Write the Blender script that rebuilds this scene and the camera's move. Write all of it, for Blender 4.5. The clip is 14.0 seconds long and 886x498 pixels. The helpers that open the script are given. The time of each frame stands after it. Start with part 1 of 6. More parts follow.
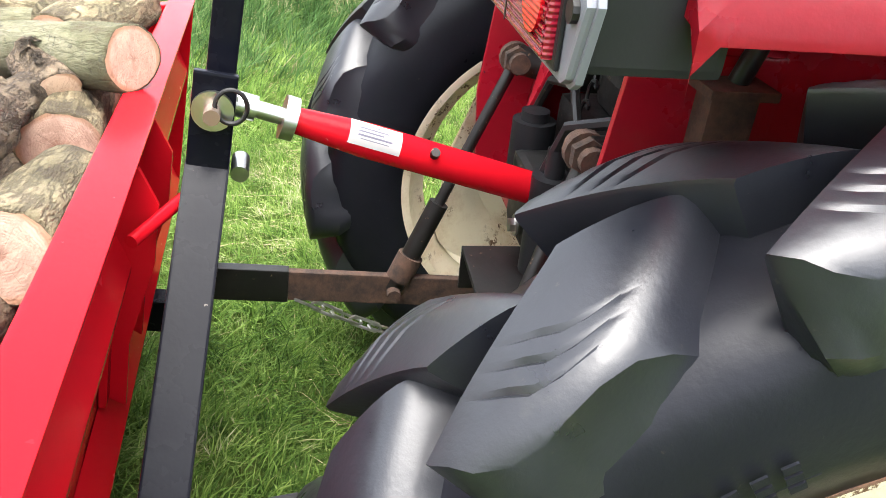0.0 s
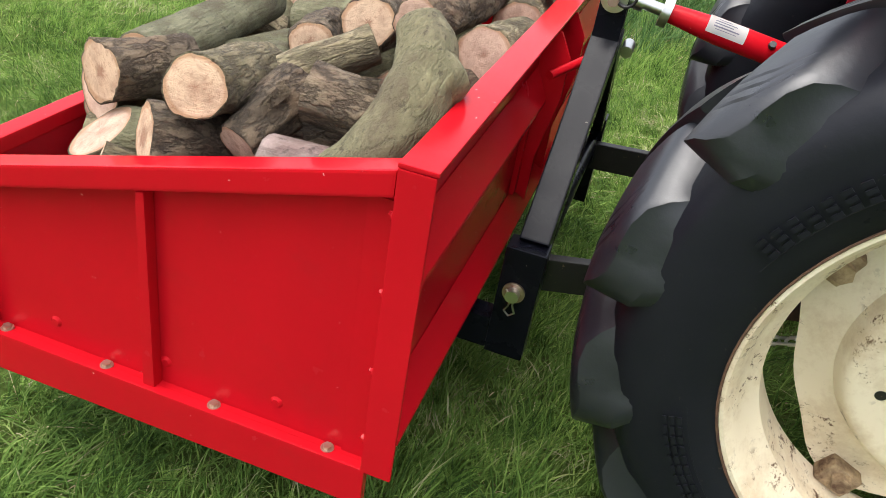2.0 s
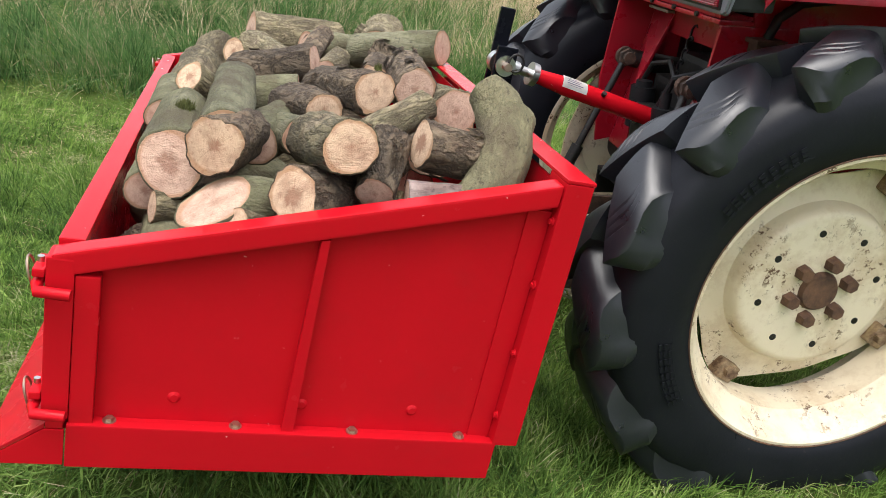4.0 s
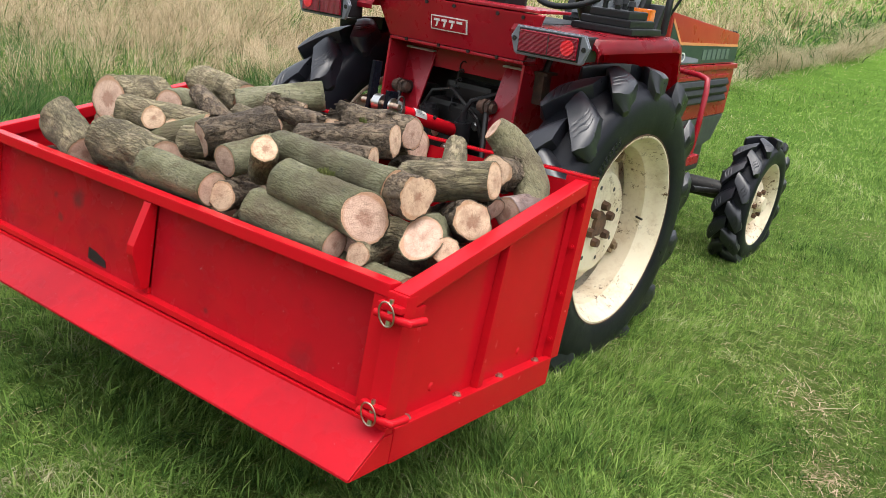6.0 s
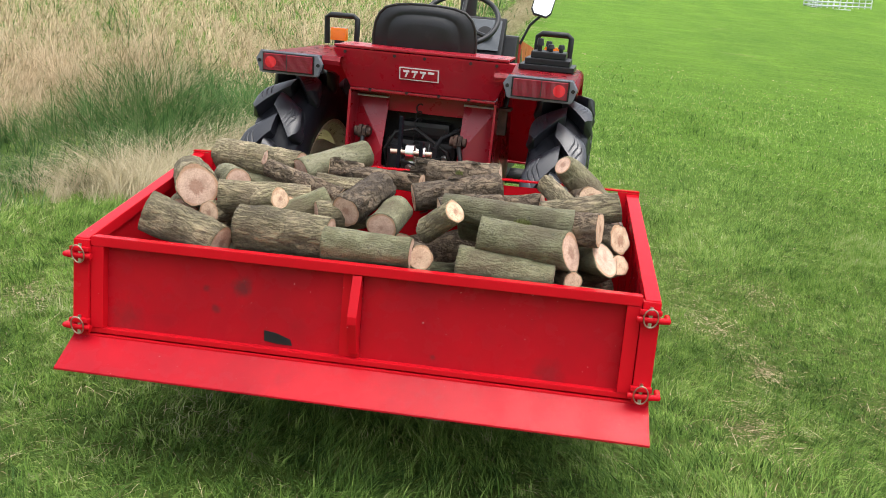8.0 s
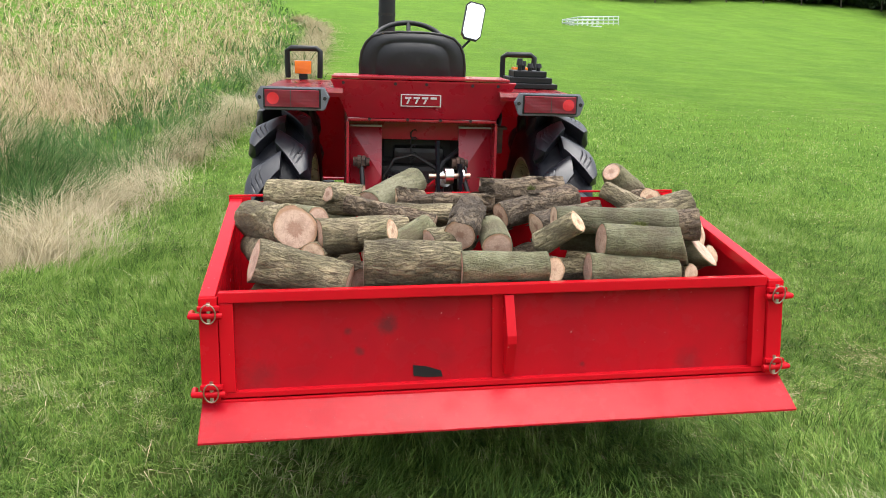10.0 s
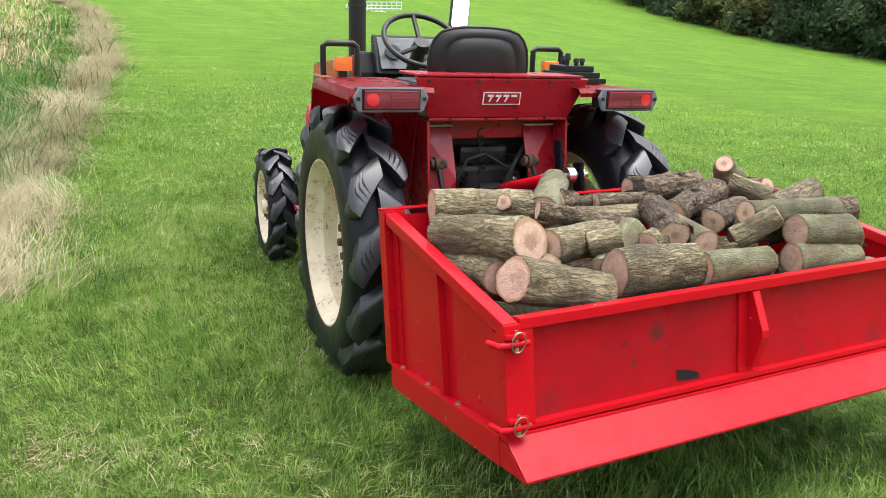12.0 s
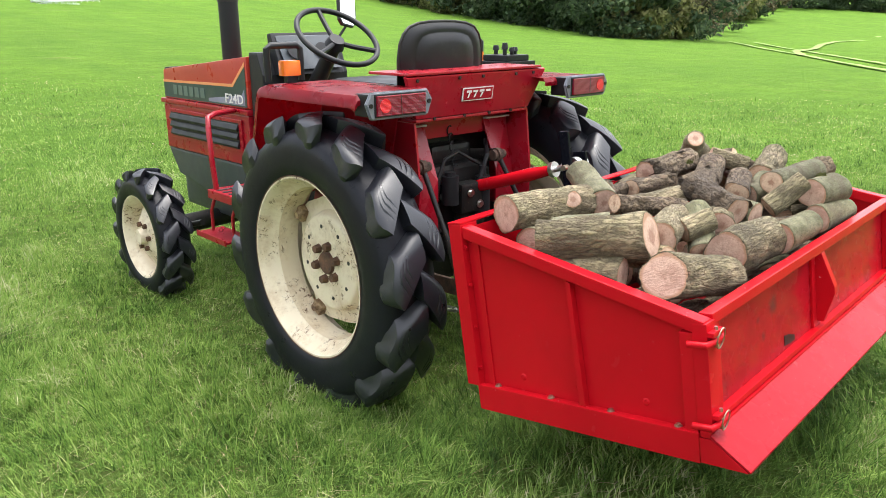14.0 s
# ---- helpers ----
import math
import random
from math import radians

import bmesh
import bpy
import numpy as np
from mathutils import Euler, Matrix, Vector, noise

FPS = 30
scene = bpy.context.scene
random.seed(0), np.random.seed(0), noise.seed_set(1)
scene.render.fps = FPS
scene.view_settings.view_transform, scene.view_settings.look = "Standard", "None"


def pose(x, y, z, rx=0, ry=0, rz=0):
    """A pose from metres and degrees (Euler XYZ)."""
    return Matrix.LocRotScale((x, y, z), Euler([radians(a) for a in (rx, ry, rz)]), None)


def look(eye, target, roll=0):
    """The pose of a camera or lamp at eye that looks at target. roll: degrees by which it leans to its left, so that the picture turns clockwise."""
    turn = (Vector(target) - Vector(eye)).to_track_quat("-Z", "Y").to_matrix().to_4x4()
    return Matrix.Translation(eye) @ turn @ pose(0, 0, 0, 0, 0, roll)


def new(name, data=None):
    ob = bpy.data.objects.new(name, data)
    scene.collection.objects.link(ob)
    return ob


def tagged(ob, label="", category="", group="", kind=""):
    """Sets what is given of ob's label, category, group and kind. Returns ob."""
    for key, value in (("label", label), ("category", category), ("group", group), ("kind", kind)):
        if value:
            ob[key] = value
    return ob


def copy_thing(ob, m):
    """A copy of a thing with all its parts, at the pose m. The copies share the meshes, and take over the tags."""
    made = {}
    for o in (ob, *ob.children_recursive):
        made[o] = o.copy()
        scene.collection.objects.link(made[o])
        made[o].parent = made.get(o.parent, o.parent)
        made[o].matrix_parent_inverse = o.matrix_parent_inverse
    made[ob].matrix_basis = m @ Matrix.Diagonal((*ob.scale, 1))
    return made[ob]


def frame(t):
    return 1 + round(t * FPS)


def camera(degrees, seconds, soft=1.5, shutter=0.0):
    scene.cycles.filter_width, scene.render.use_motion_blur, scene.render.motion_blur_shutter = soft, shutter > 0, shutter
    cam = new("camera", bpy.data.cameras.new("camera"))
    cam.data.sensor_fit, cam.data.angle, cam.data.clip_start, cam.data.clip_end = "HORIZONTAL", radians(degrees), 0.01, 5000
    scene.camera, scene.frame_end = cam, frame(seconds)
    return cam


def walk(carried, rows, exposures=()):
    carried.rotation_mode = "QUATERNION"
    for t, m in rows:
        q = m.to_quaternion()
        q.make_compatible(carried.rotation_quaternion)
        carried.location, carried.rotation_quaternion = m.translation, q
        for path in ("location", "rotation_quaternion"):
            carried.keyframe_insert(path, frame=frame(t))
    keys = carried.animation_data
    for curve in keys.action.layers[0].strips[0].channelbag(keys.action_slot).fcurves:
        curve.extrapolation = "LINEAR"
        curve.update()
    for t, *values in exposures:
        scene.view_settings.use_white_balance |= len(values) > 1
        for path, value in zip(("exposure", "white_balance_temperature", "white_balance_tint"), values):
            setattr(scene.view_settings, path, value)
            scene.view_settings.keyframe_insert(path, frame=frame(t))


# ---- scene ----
cam = camera(60.0, 14.0, soft=0.7)
PATH = [
    (0, (0.91, 0.818, 1.227), (-0.788, 1.387, 0.338), 14.7),
    (0.5, (1.067, 0.838, 1.23), (-0.695, 1.021, 0.303), 16.1),
    (1, (1.272, 0.865, 1.194), (-0.464, 0.702, 0.214), 14.3),
    (1.5, (1.394, 0.896, 1.218), (-0.295, 0.563, 0.2), 12.0),
    (2, (1.439, 0.912, 1.218), (-0.207, 0.514, 0.154), 9.8),
    (2.2, (1.481, 0.897, 1.22), (-0.162, 0.508, 0.148), 9.6),
    (4.3, (1.808, -0.001, 1.124), (0.093, 0.809, 0.489), 13.2),
    (4.5, (1.839, -0.136, 1.131), (0.186, 0.82, 0.536), 12.9),
    (5, (1.769, -0.387, 1.066), (0.298, 0.857, 0.53), 12.1),
    (5.5, (1.601, -0.696, 1.062), (0.348, 0.785, 0.576), 11.6),
    (6, (1.461, -1.069, 1.039), (0.433, 0.589, 0.597), 11.1),
    (6.5, (1.208, -1.298, 0.975), (0.409, 0.495, 0.593), 10.9),
    (7, (0.875, -1.496, 0.989), (0.245, 0.359, 0.587), 9.1),
    (7.5, (0.621, -1.742, 1.031), (0.214, 0.182, 0.665), 7.2),
    (7.7, (0.542, -1.799, 1.042), (0.213, 0.142, 0.688), 6.3),
    (9.8, (-0.331, -1.911, 0.986), (-0.088, 0.059, 0.74), -0.2),
    (10, (-0.444, -1.858, 0.983), (-0.147, 0.105, 0.742), -0.3),
    (10.5, (-0.79, -1.802, 0.982), (-0.363, 0.138, 0.746), -0.6),
    (11, (-1.031, -1.731, 1.017), (-0.486, 0.177, 0.769), -1.0),
    (11.5, (-1.278, -1.55, 1.076), (-0.623, 0.319, 0.799), -1.4),
    (12, (-1.548, -1.423, 1.067), (-0.713, 0.37, 0.775), -2.5),
    (12.5, (-1.801, -1.325, 1.102), (-0.779, 0.366, 0.793), -4.3),
    (13, (-2.006, -1.103, 1.113), (-0.814, 0.469, 0.786), -6.1),
    (13.5, (-2.157, -0.92, 1.151), (-0.843, 0.548, 0.808), -7.4),
    (14, (-2.248, -0.743, 1.204), (-0.865, 0.648, 0.816), -7.4),
]
walk(cam, [(t, look(eye, target, roll)) for t, eye, target, roll in PATH],
     exposures=[(0, 2.0), (0.5, 1.68), (1, 1.32), (1.5, 1.07), (2, 1.0), (4.5, 0.8), (6, 0.84), (7.5, 0.92), (10, 1.04), (12, 1.18), (14, 1.32)])

# ---- world, sun, exposure ----
world = bpy.data.worlds.new("overcast_sky")
scene.world = world
world.use_nodes = True
wt = world.node_tree
sky = wt.nodes.new("ShaderNodeTexSky")
sky.sky_type = "NISHITA"
sky.sun_disc = False
sky.sun_elevation, sky.sun_rotation = radians(76), radians(131)
sky.air_density, sky.dust_density = 1.0, 4.0
soften = wt.nodes.new("ShaderNodeHueSaturation")
soften.inputs["Saturation"].default_value = 0.33
wt.links.new(sky.outputs[0], soften.inputs["Color"])
wt.links.new(soften.outputs[0], wt.nodes["Background"].inputs[0])
wt.nodes["Background"].inputs[1].default_value = 0.215

sun_data = bpy.data.lights.new("sun", "SUN")
sun_data.energy, sun_data.angle, sun_data.color = 1.0, radians(60), (1.0, 0.97, 0.92)
sun = new("sun", sun_data)
sun.matrix_world = look((1.5, -1.3, 8.0), (0, 0.0, 0))


# ---- materials ----
def material(name, base, rough=0.5, metal=0.0):
    m = bpy.data.materials.new(name)
    m.use_nodes = True
    b = m.node_tree.nodes["Principled BSDF"]
    b.inputs["Base Color"].default_value = (*base, 1)
    b.inputs["Roughness"].default_value, b.inputs["Metallic"].default_value = rough, metal
    return m


class Nodes:
    """Short hand for node wiring."""

    def __init__(self, m):
        self.t = m.node_tree
        self.b = self.t.nodes["Principled BSDF"]

    def add(self, kind, **values):
        n = self.t.nodes.new(kind)
        for k, v in values.items():
            n.inputs[k].default_value = v
        return n

    def link(self, a, b):
        self.t.links.new(a, b)

    def coords(self, scale=(1, 1, 1)):
        c = self.add("ShaderNodeTexCoord")
        mp = self.add("ShaderNodeMapping", Scale=scale)
        self.link(c.outputs["Object"], mp.inputs[0])
        return mp.outputs[0]

    def noise(self, co, scale, detail=4.0, rough=0.55):
        n = self.add("ShaderNodeTexNoise", Scale=scale, Detail=detail, Roughness=rough)
        self.link(co, n.inputs["Vector"])
        return n.outputs["Fac"]

    def ramp(self, fac, *stops):
        r = self.add("ShaderNodeValToRGB")
        e = r.color_ramp.elements
        while len(e) < len(stops):
            e.new(0.5)
        for el, (p, c) in zip(e, stops):
            el.position = p
            el.color = (*c, 1) if len(c) == 3 else c
        self.link(fac, r.inputs[0])
        return r.outputs[0]

    def mix(self, fac, a, b, mode="MIX"):
        m = self.t.nodes.new("ShaderNodeMix")
        m.data_type, m.blend_type = "RGBA", mode
        for sock, v in ((m.inputs[0], fac), (m.inputs[6], a), (m.inputs[7], b)):
            if isinstance(v, (int, float)):
                sock.default_value = v
            elif isinstance(v, tuple):
                sock.default_value = (*v, 1)
            else:
                self.link(v, sock)
        return m.outputs[2]

    def maths(self, op, a, b=0.0):
        m = self.add("ShaderNodeMath")
        m.operation = op
        for i, v in enumerate((a, b)):
            if isinstance(v, (int, float)):
                m.inputs[i].default_value = v
            else:
                self.link(v, m.inputs[i])
        return m.outputs[0]

    def bump(self, height, strength=0.3, dist=0.01):
        n = self.add("ShaderNodeBump", Strength=strength, Distance=dist)
        self.link(height, n.inputs["Height"])
        self.link(n.outputs[0], self.b.inputs["Normal"])

    def color(self, out):
        self.link(out, self.b.inputs["Base Color"])

    def rough(self, out):
        self.link(out, self.b.inputs["Roughness"])


def painted(name, base, worn, dirt, rough=(0.25, 0.45), chips=0.62, chip=(0.05, 0.03, 0.025), coat=0.0):
    """Sprayed steel: cloudy tone, dust, small chips and orange peel."""
    m = material(name, base)
    n = Nodes(m)
    co = n.coords()
    big = n.noise(co, 3.5, 5)
    c = n.mix(n.ramp(big, (0.35, (0, 0, 0)), (0.7, (1, 1, 1))), base, worn)
    dust = n.ramp(n.noise(co, 9, 8, 0.7), (0.58, (0, 0, 0)), (0.75, (1, 1, 1)))
    c = n.mix(n.maths("MULTIPLY", dust, 0.35), c, dirt)
    speck = n.ramp(n.noise(co, 90, 3, 0.6), (chips + 0.08, (0, 0, 0)), (chips + 0.1, (1, 1, 1)))
    c = n.mix(speck, c, chip)
    n.color(c)
    n.rough(n.ramp(n.noise(co, 14, 6), (0.3, (rough[0],) * 3), (0.75, (rough[1],) * 3)))
    n.bump(n.noise(co, 120, 3), 0.06, 0.004)
    n.b.inputs["Coat Weight"].default_value = coat
    return m


RED = painted("red_paint", (0.50, 0.006, 0.0135), (0.425, 0.0055, 0.012), (0.40, 0.015, 0.020), (0.12, 0.30), 0.665, (0.62, 0.42, 0.38))
RED_DIRTY = painted("red_paint_scuffed", (0.40, 0.0065, 0.0145), (0.27, 0.007, 0.014), (0.20, 0.014, 0.018), (0.16, 0.40), 0.65, (0.55, 0.38, 0.34))
TRACTOR_RED = painted("tractor_red", (0.335, 0.006, 0.018), (0.26, 0.006, 0.015), (0.26, 0.06, 0.055), (0.22, 0.42), 0.64)
HOOD_RED = painted("hood_red", (0.42, 0.035, 0.022), (0.36, 0.03, 0.02), (0.4, 0.13, 0.1), (0.25, 0.4), 0.7)
BLACK = painted("black_paint", (0.004, 0.0045, 0.008), (0.006, 0.0065, 0.011), (0.02, 0.02, 0.022), (0.22, 0.36), 0.66, (0.2, 0.18, 0.15))
GRIMY = painted("oily_black_iron", (0.005, 0.005, 0.005), (0.010, 0.009, 0.008), (0.035, 0.03, 0.025), (0.35, 0.7), 0.6, (0.16, 0.1, 0.06))
PLASTIC = painted("black_plastic", (0.010, 0.0105, 0.012), (0.015, 0.0155, 0.018), (0.05, 0.05, 0.05), (0.35, 0.55), 0.72)
GREYBODY = painted("dark_grey_paint", (0.035, 0.045, 0.045), (0.05, 0.055, 0.055), (0.12, 0.11, 0.09), (0.35, 0.55), 0.66)
GREEN_BAND = painted("dark_green_band", (0.025, 0.05, 0.042), (0.03, 0.06, 0.05), (0.08, 0.09, 0.08), (0.35, 0.5), 0.72)
STRIPE = painted("orange_stripe", (0.75, 0.28, 0.10), (0.72, 0.32, 0.14), (0.5, 0.3, 0.2), (0.4, 0.5), 0.75)
WHITE = painted("white_print", (0.72, 0.72, 0.70), (0.66, 0.66, 0.64), (0.5, 0.48, 0.45), (0.4, 0.55), 0.75)
BAR_GREEN = painted("green_lettering", (0.11, 0.16, 0.13), (0.10, 0.14, 0.12), (0.1, 0.12, 0.1), (0.4, 0.5), 0.75)
BAR_GREY = painted("grey_print", (0.25, 0.26, 0.33), (0.2, 0.2, 0.28), (0.3, 0.3, 0.3), (0.4, 0.5), 0.75)


for m_ in (RED, RED_DIRTY, BLACK):
    m_.node_tree.nodes["Principled BSDF"].inputs["Specular IOR Level"].default_value = 0.12


def smudge(m, spots):
    """Grey rubbed spots on painted steel, at places on the plate."""
    n = Nodes(m)
    src = n.b.inputs["Base Color"].links[0].from_socket
    co = n.coords()
    for (x, z, r, amount) in spots:
        g = n.add("ShaderNodeMapping", Location=(-x, 0, -z), Scale=(1, 0, 1))
        n.link(co, g.inputs[0])
        d = n.add("ShaderNodeVectorMath")
        d.operation = "LENGTH"
        n.link(g.outputs[0], d.inputs[0])
        f = n.add("ShaderNodeMapRange")
        f.inputs["From Min"].default_value, f.inputs["From Max"].default_value = r, r * 0.2
        n.link(n.maths("ADD", d.outputs["Value"], n.maths("MULTIPLY", n.maths("SUBTRACT", n.noise(co, 60, 6, 0.7), 0.5), r * 1.6)), f.inputs["Value"])
        src = n.mix(n.maths("MULTIPLY", f.outputs[0], amount), src, (0.075, 0.022, 0.025))
    n.color(src)


smudge(RED_DIRTY, ((-0.30, 0.565, 0.034, 0.75), (-0.37, 0.50, 0.016, 0.6), (-0.40, 0.55, 0.012, 0.6), (-0.62, 0.44, 0.06, 0.4), (0.21, 0.44, 0.010, 0.6), (0.5, 0.43, 0.05, 0.35)))
ZINC = material("zinc_plate", (0.62, 0.62, 0.60), 0.28, 1.0)
BRASSY = material("yellow_zinc", (0.44, 0.34, 0.27), 0.45, 1.0)
PLASTIC.node_tree.nodes["Principled BSDF"].inputs["Specular IOR Level"].default_value = 0.3
BEZEL = painted("grey_bezel", (0.17, 0.18, 0.21), (0.13, 0.14, 0.16), (0.2, 0.19, 0.17), (0.35, 0.5), 0.7)
DASH = painted("grey_dashboard", (0.09, 0.10, 0.11), (0.06, 0.07, 0.08), (0.2, 0.19, 0.17), (0.10, 0.2), 0.7)
MIRROR = material("mirror_glass", (0.9, 0.92, 0.93), 0.03, 1.0)
GALV = painted("galvanised_steel", (0.55, 0.58, 0.62), (0.48, 0.5, 0.53), (0.3, 0.3, 0.28), (0.4, 0.6), 0.75)


def lens(name, base):
    m = material(name, base, 0.15)
    n = Nodes(m)
    n.b.inputs["Coat Weight"].default_value = 0.4
    n.b.inputs["Subsurface Weight"].default_value = 0.15
    n.b.inputs["Subsurface Radius"].default_value = (0.02, 0.006, 0.004)
    co = n.coords((1, 1, 1))
    w = n.add("ShaderNodeTexWave", Scale=90.0)
    w.bands_direction = "Z"
    n.link(co, w.inputs[0])
    n.bump(w.outputs["Fac"], 0.35, 0.003)
    n.color(n.mix(n.noise(co, 30, 3), tuple(v * 0.8 for v in base), base))
    return m


RED_LENS = lens("red_lens", (0.26, 0.006, 0.022))
BRIGHT_LENS = lens("reflector_red", (0.75, 0.010, 0.02))
AMBER = lens("amber_lens", (0.85, 0.20, 0.01))


def make_rubber(name, black, dusty, amount):
    """Worn rubber: satin black, dried dust in patches, damp dark smears, tan soil flecks."""
    m = material(name, black, 0.4)
    n = Nodes(m)
    co = n.coords()
    dust = n.ramp(n.noise(co, 6, 7, 0.62), (0.38, (0, 0, 0)), (0.72, (1, 1, 1)))
    c = n.mix(n.maths("MULTIPLY", dust, amount), black, dusty)
    soil = n.ramp(n.noise(co, 11, 9, 0.74), (0.62, (0, 0, 0)), (0.74, (1, 1, 1)))
    c = n.mix(n.maths("MULTIPLY", soil, amount * 0.6), c, (0.085, 0.078, 0.062))
    fleck = n.ramp(n.noise(co, 70, 5, 0.75), (0.66, (0, 0, 0)), (0.69, (1, 1, 1)))
    c = n.mix(n.maths("MULTIPLY", fleck, 0.2), c, (0.12, 0.10, 0.07))
    wet = n.ramp(n.noise(co, 8, 5, 0.68), (0.34, (1, 1, 1)), (0.44, (0, 0, 0)))
    c = n.mix(n.maths("MULTIPLY", wet, 0.6), c, black)
    n.color(c)
    dry = n.ramp(n.noise(co, 9, 7, 0.65), (0.35, (0.34,) * 3), (0.70, (0.47,) * 3))
    n.rough(n.mix(wet, dry, (0.27, 0.27, 0.27)))
    n.bump(n.maths("ADD", n.noise(co, 45, 7, 0.65), n.maths("MULTIPLY", n.noise(co, 160, 3, 0.6), 0.4)), 0.10, 0.005)
    return m


RUBBER = make_rubber("tyre_rubber", (0.0080, 0.0085, 0.0120), (0.018, 0.019, 0.025), 0.45)
TREAD = make_rubber("tread_rubber", (0.0085, 0.0092, 0.0135), (0.024, 0.026, 0.034), 0.5)
TREAD.node_tree.nodes["Principled BSDF"].inputs["Specular IOR Level"].default_value = 0.68
RUBBER.node_tree.nodes["Principled BSDF"].inputs["Specular IOR Level"].default_value = 0.20


def make_rim():
    m = material("cream_rim_paint", (0.62, 0.55, 0.40), 0.4)
    n = Nodes(m)
    co = n.coords()
    c = n.mix(n.noise(co, 6, 5), (0.67, 0.57, 0.41), (0.78, 0.695, 0.53))
    stain = n.ramp(n.noise(co, 8, 9, 0.75), (0.46, (0, 0, 0)), (0.70, (1, 1, 1)))
    c = n.mix(n.maths("MULTIPLY", stain, 0.6), c, (0.36, 0.21, 0.08))
    patch = n.ramp(n.noise(co, 7, 4, 0.6), (0.47, (0, 0, 0)), (0.58, (1, 1, 1)))
    rust = n.ramp(n.noise(co, 45, 9, 0.78), (0.545, (0, 0, 0)), (0.585, (1, 1, 1)))
    c = n.mix(n.maths("MULTIPLY", rust, patch), c, (0.10, 0.045, 0.018))
    spot = n.ramp(n.noise(co, 60, 5, 0.7), (0.73, (0, 0, 0)), (0.75, (1, 1, 1)))
    c = n.mix(spot, c, (0.07, 0.035, 0.018))
    n.color(c)
    n.rough(n.ramp(n.noise(co, 20, 5), (0.3, (0.35,) * 3), (0.7, (0.65,) * 3)))
    n.bump(n.noise(co, 60, 5), 0.12, 0.004)
    return m


RIM = make_rim()


def make_rust(name, a, b):
    m = material(name, a, 0.85)
    n = Nodes(m)
    co = n.coords()
    n.color(n.mix(n.ramp(n.noise(co, 30, 8, 0.7), (0.35, (0, 0, 0)), (0.65, (1, 1, 1))), a, b))
    n.bump(n.noise(co, 90, 8, 0.7), 0.5, 0.004)
    return m


RUST = make_rust("rusty_iron", (0.055, 0.028, 0.018), (0.15, 0.075, 0.04))
FLAKED = make_rust("flaked_cream_paint", (0.075, 0.034, 0.016), (0.40, 0.29, 0.17))
BROWN_OIL = make_rust("rusty_link", (0.03, 0.022, 0.018), (0.11, 0.06, 0.04))


def make_bark(name, tones, moss, ridge, dist, depth, along):
    """Bark along the log's own z: meandering furrows, flakes, algae and lichen."""
    m = material(name, tones[0], 0.85)
    n = Nodes(m)
    info = n.add("ShaderNodeObjectInfo")

    def shifted(scale):
        co = n.coords(scale)
        shift = n.add("ShaderNodeVectorMath")
        n.link(co, shift.inputs[0])
        comb = n.add("ShaderNodeCombineXYZ")
        n.link(n.maths("MULTIPLY", info.outputs["Random"], 9.0), comb.inputs[0])
        n.link(n.maths("MULTIPLY", info.outputs["Random"], 5.0), comb.inputs[2])
        n.link(comb.outputs[0], shift.inputs[1])
        return shift.outputs[0]

    co, even = shifted((1, 1, along)), shifted((1, 1, 0.8))
    fold = n.maths("ABSOLUTE", n.maths("SUBTRACT", n.noise(co, ridge, 5, 0.62), 0.5))
    crack = n.ramp(fold, (0.0, (0, 0, 0)), (0.07, (0.75, 0.75, 0.75)), (0.2, (1, 1, 1)))
    fine = n.noise(even, 110, 8, 0.75)
    flake = n.noise(even, 26, 7, 0.72)
    c = n.mix(n.ramp(flake, (0.38, (0, 0, 0)), (0.62, (1, 1, 1))), tones[0], tones[1])
    c = n.mix(n.ramp(n.noise(even, 9, 5, 0.6), (0.45, (0, 0, 0)), (0.62, (1, 1, 1))), c, tones[2])
    grn = n.ramp(n.noise(even, 10, 8, 0.75), (0.40, (0, 0, 0)), (0.62, (1, 1, 1)))
    c = n.mix(n.maths("MULTIPLY", grn, moss[3]), c, moss[:3])
    lichen = n.ramp(n.noise(even, 48, 6, 0.7), (0.60, (0, 0, 0)), (0.68, (1, 1, 1)))
    c = n.mix(n.maths("MULTIPLY", lichen, 0.4), c, tuple(v * 1.45 for v in tones[1]))
    speck = n.ramp(n.noise(even, 80, 4, 0.7), (0.34, (1, 1, 1)), (0.42, (0, 0, 0)))
    c = n.mix(n.maths("MULTIPLY", speck, 0.6), c, tuple(v * 0.3 for v in tones[0]))
    c = n.mix(n.maths("MULTIPLY", n.maths("SUBTRACT", 1.0, crack), depth), c, tuple(v * 0.22 for v in tones[0]))
    wet = n.ramp(n.noise(even, 10, 6, 0.7), (0.47, (0, 0, 0)), (0.60, (1, 1, 1)))
    c = n.mix(n.maths("MULTIPLY", wet, 0.62), c, (0.075, 0.048, 0.034))
    hs = n.add("ShaderNodeHueSaturation")
    n.link(c, hs.inputs["Color"])
    n.link(n.maths("ADD", 0.75, n.maths("MULTIPLY", info.outputs["Random"], 0.45)), hs.inputs["Value"])
    n.color(hs.outputs[0])
    h = n.maths("ADD", n.maths("MULTIPLY", crack, depth), n.maths("ADD", n.maths("MULTIPLY", fine, 0.5), n.maths("MULTIPLY", flake, 0.7)))
    n.bump(h, 1.0, dist)
    return m


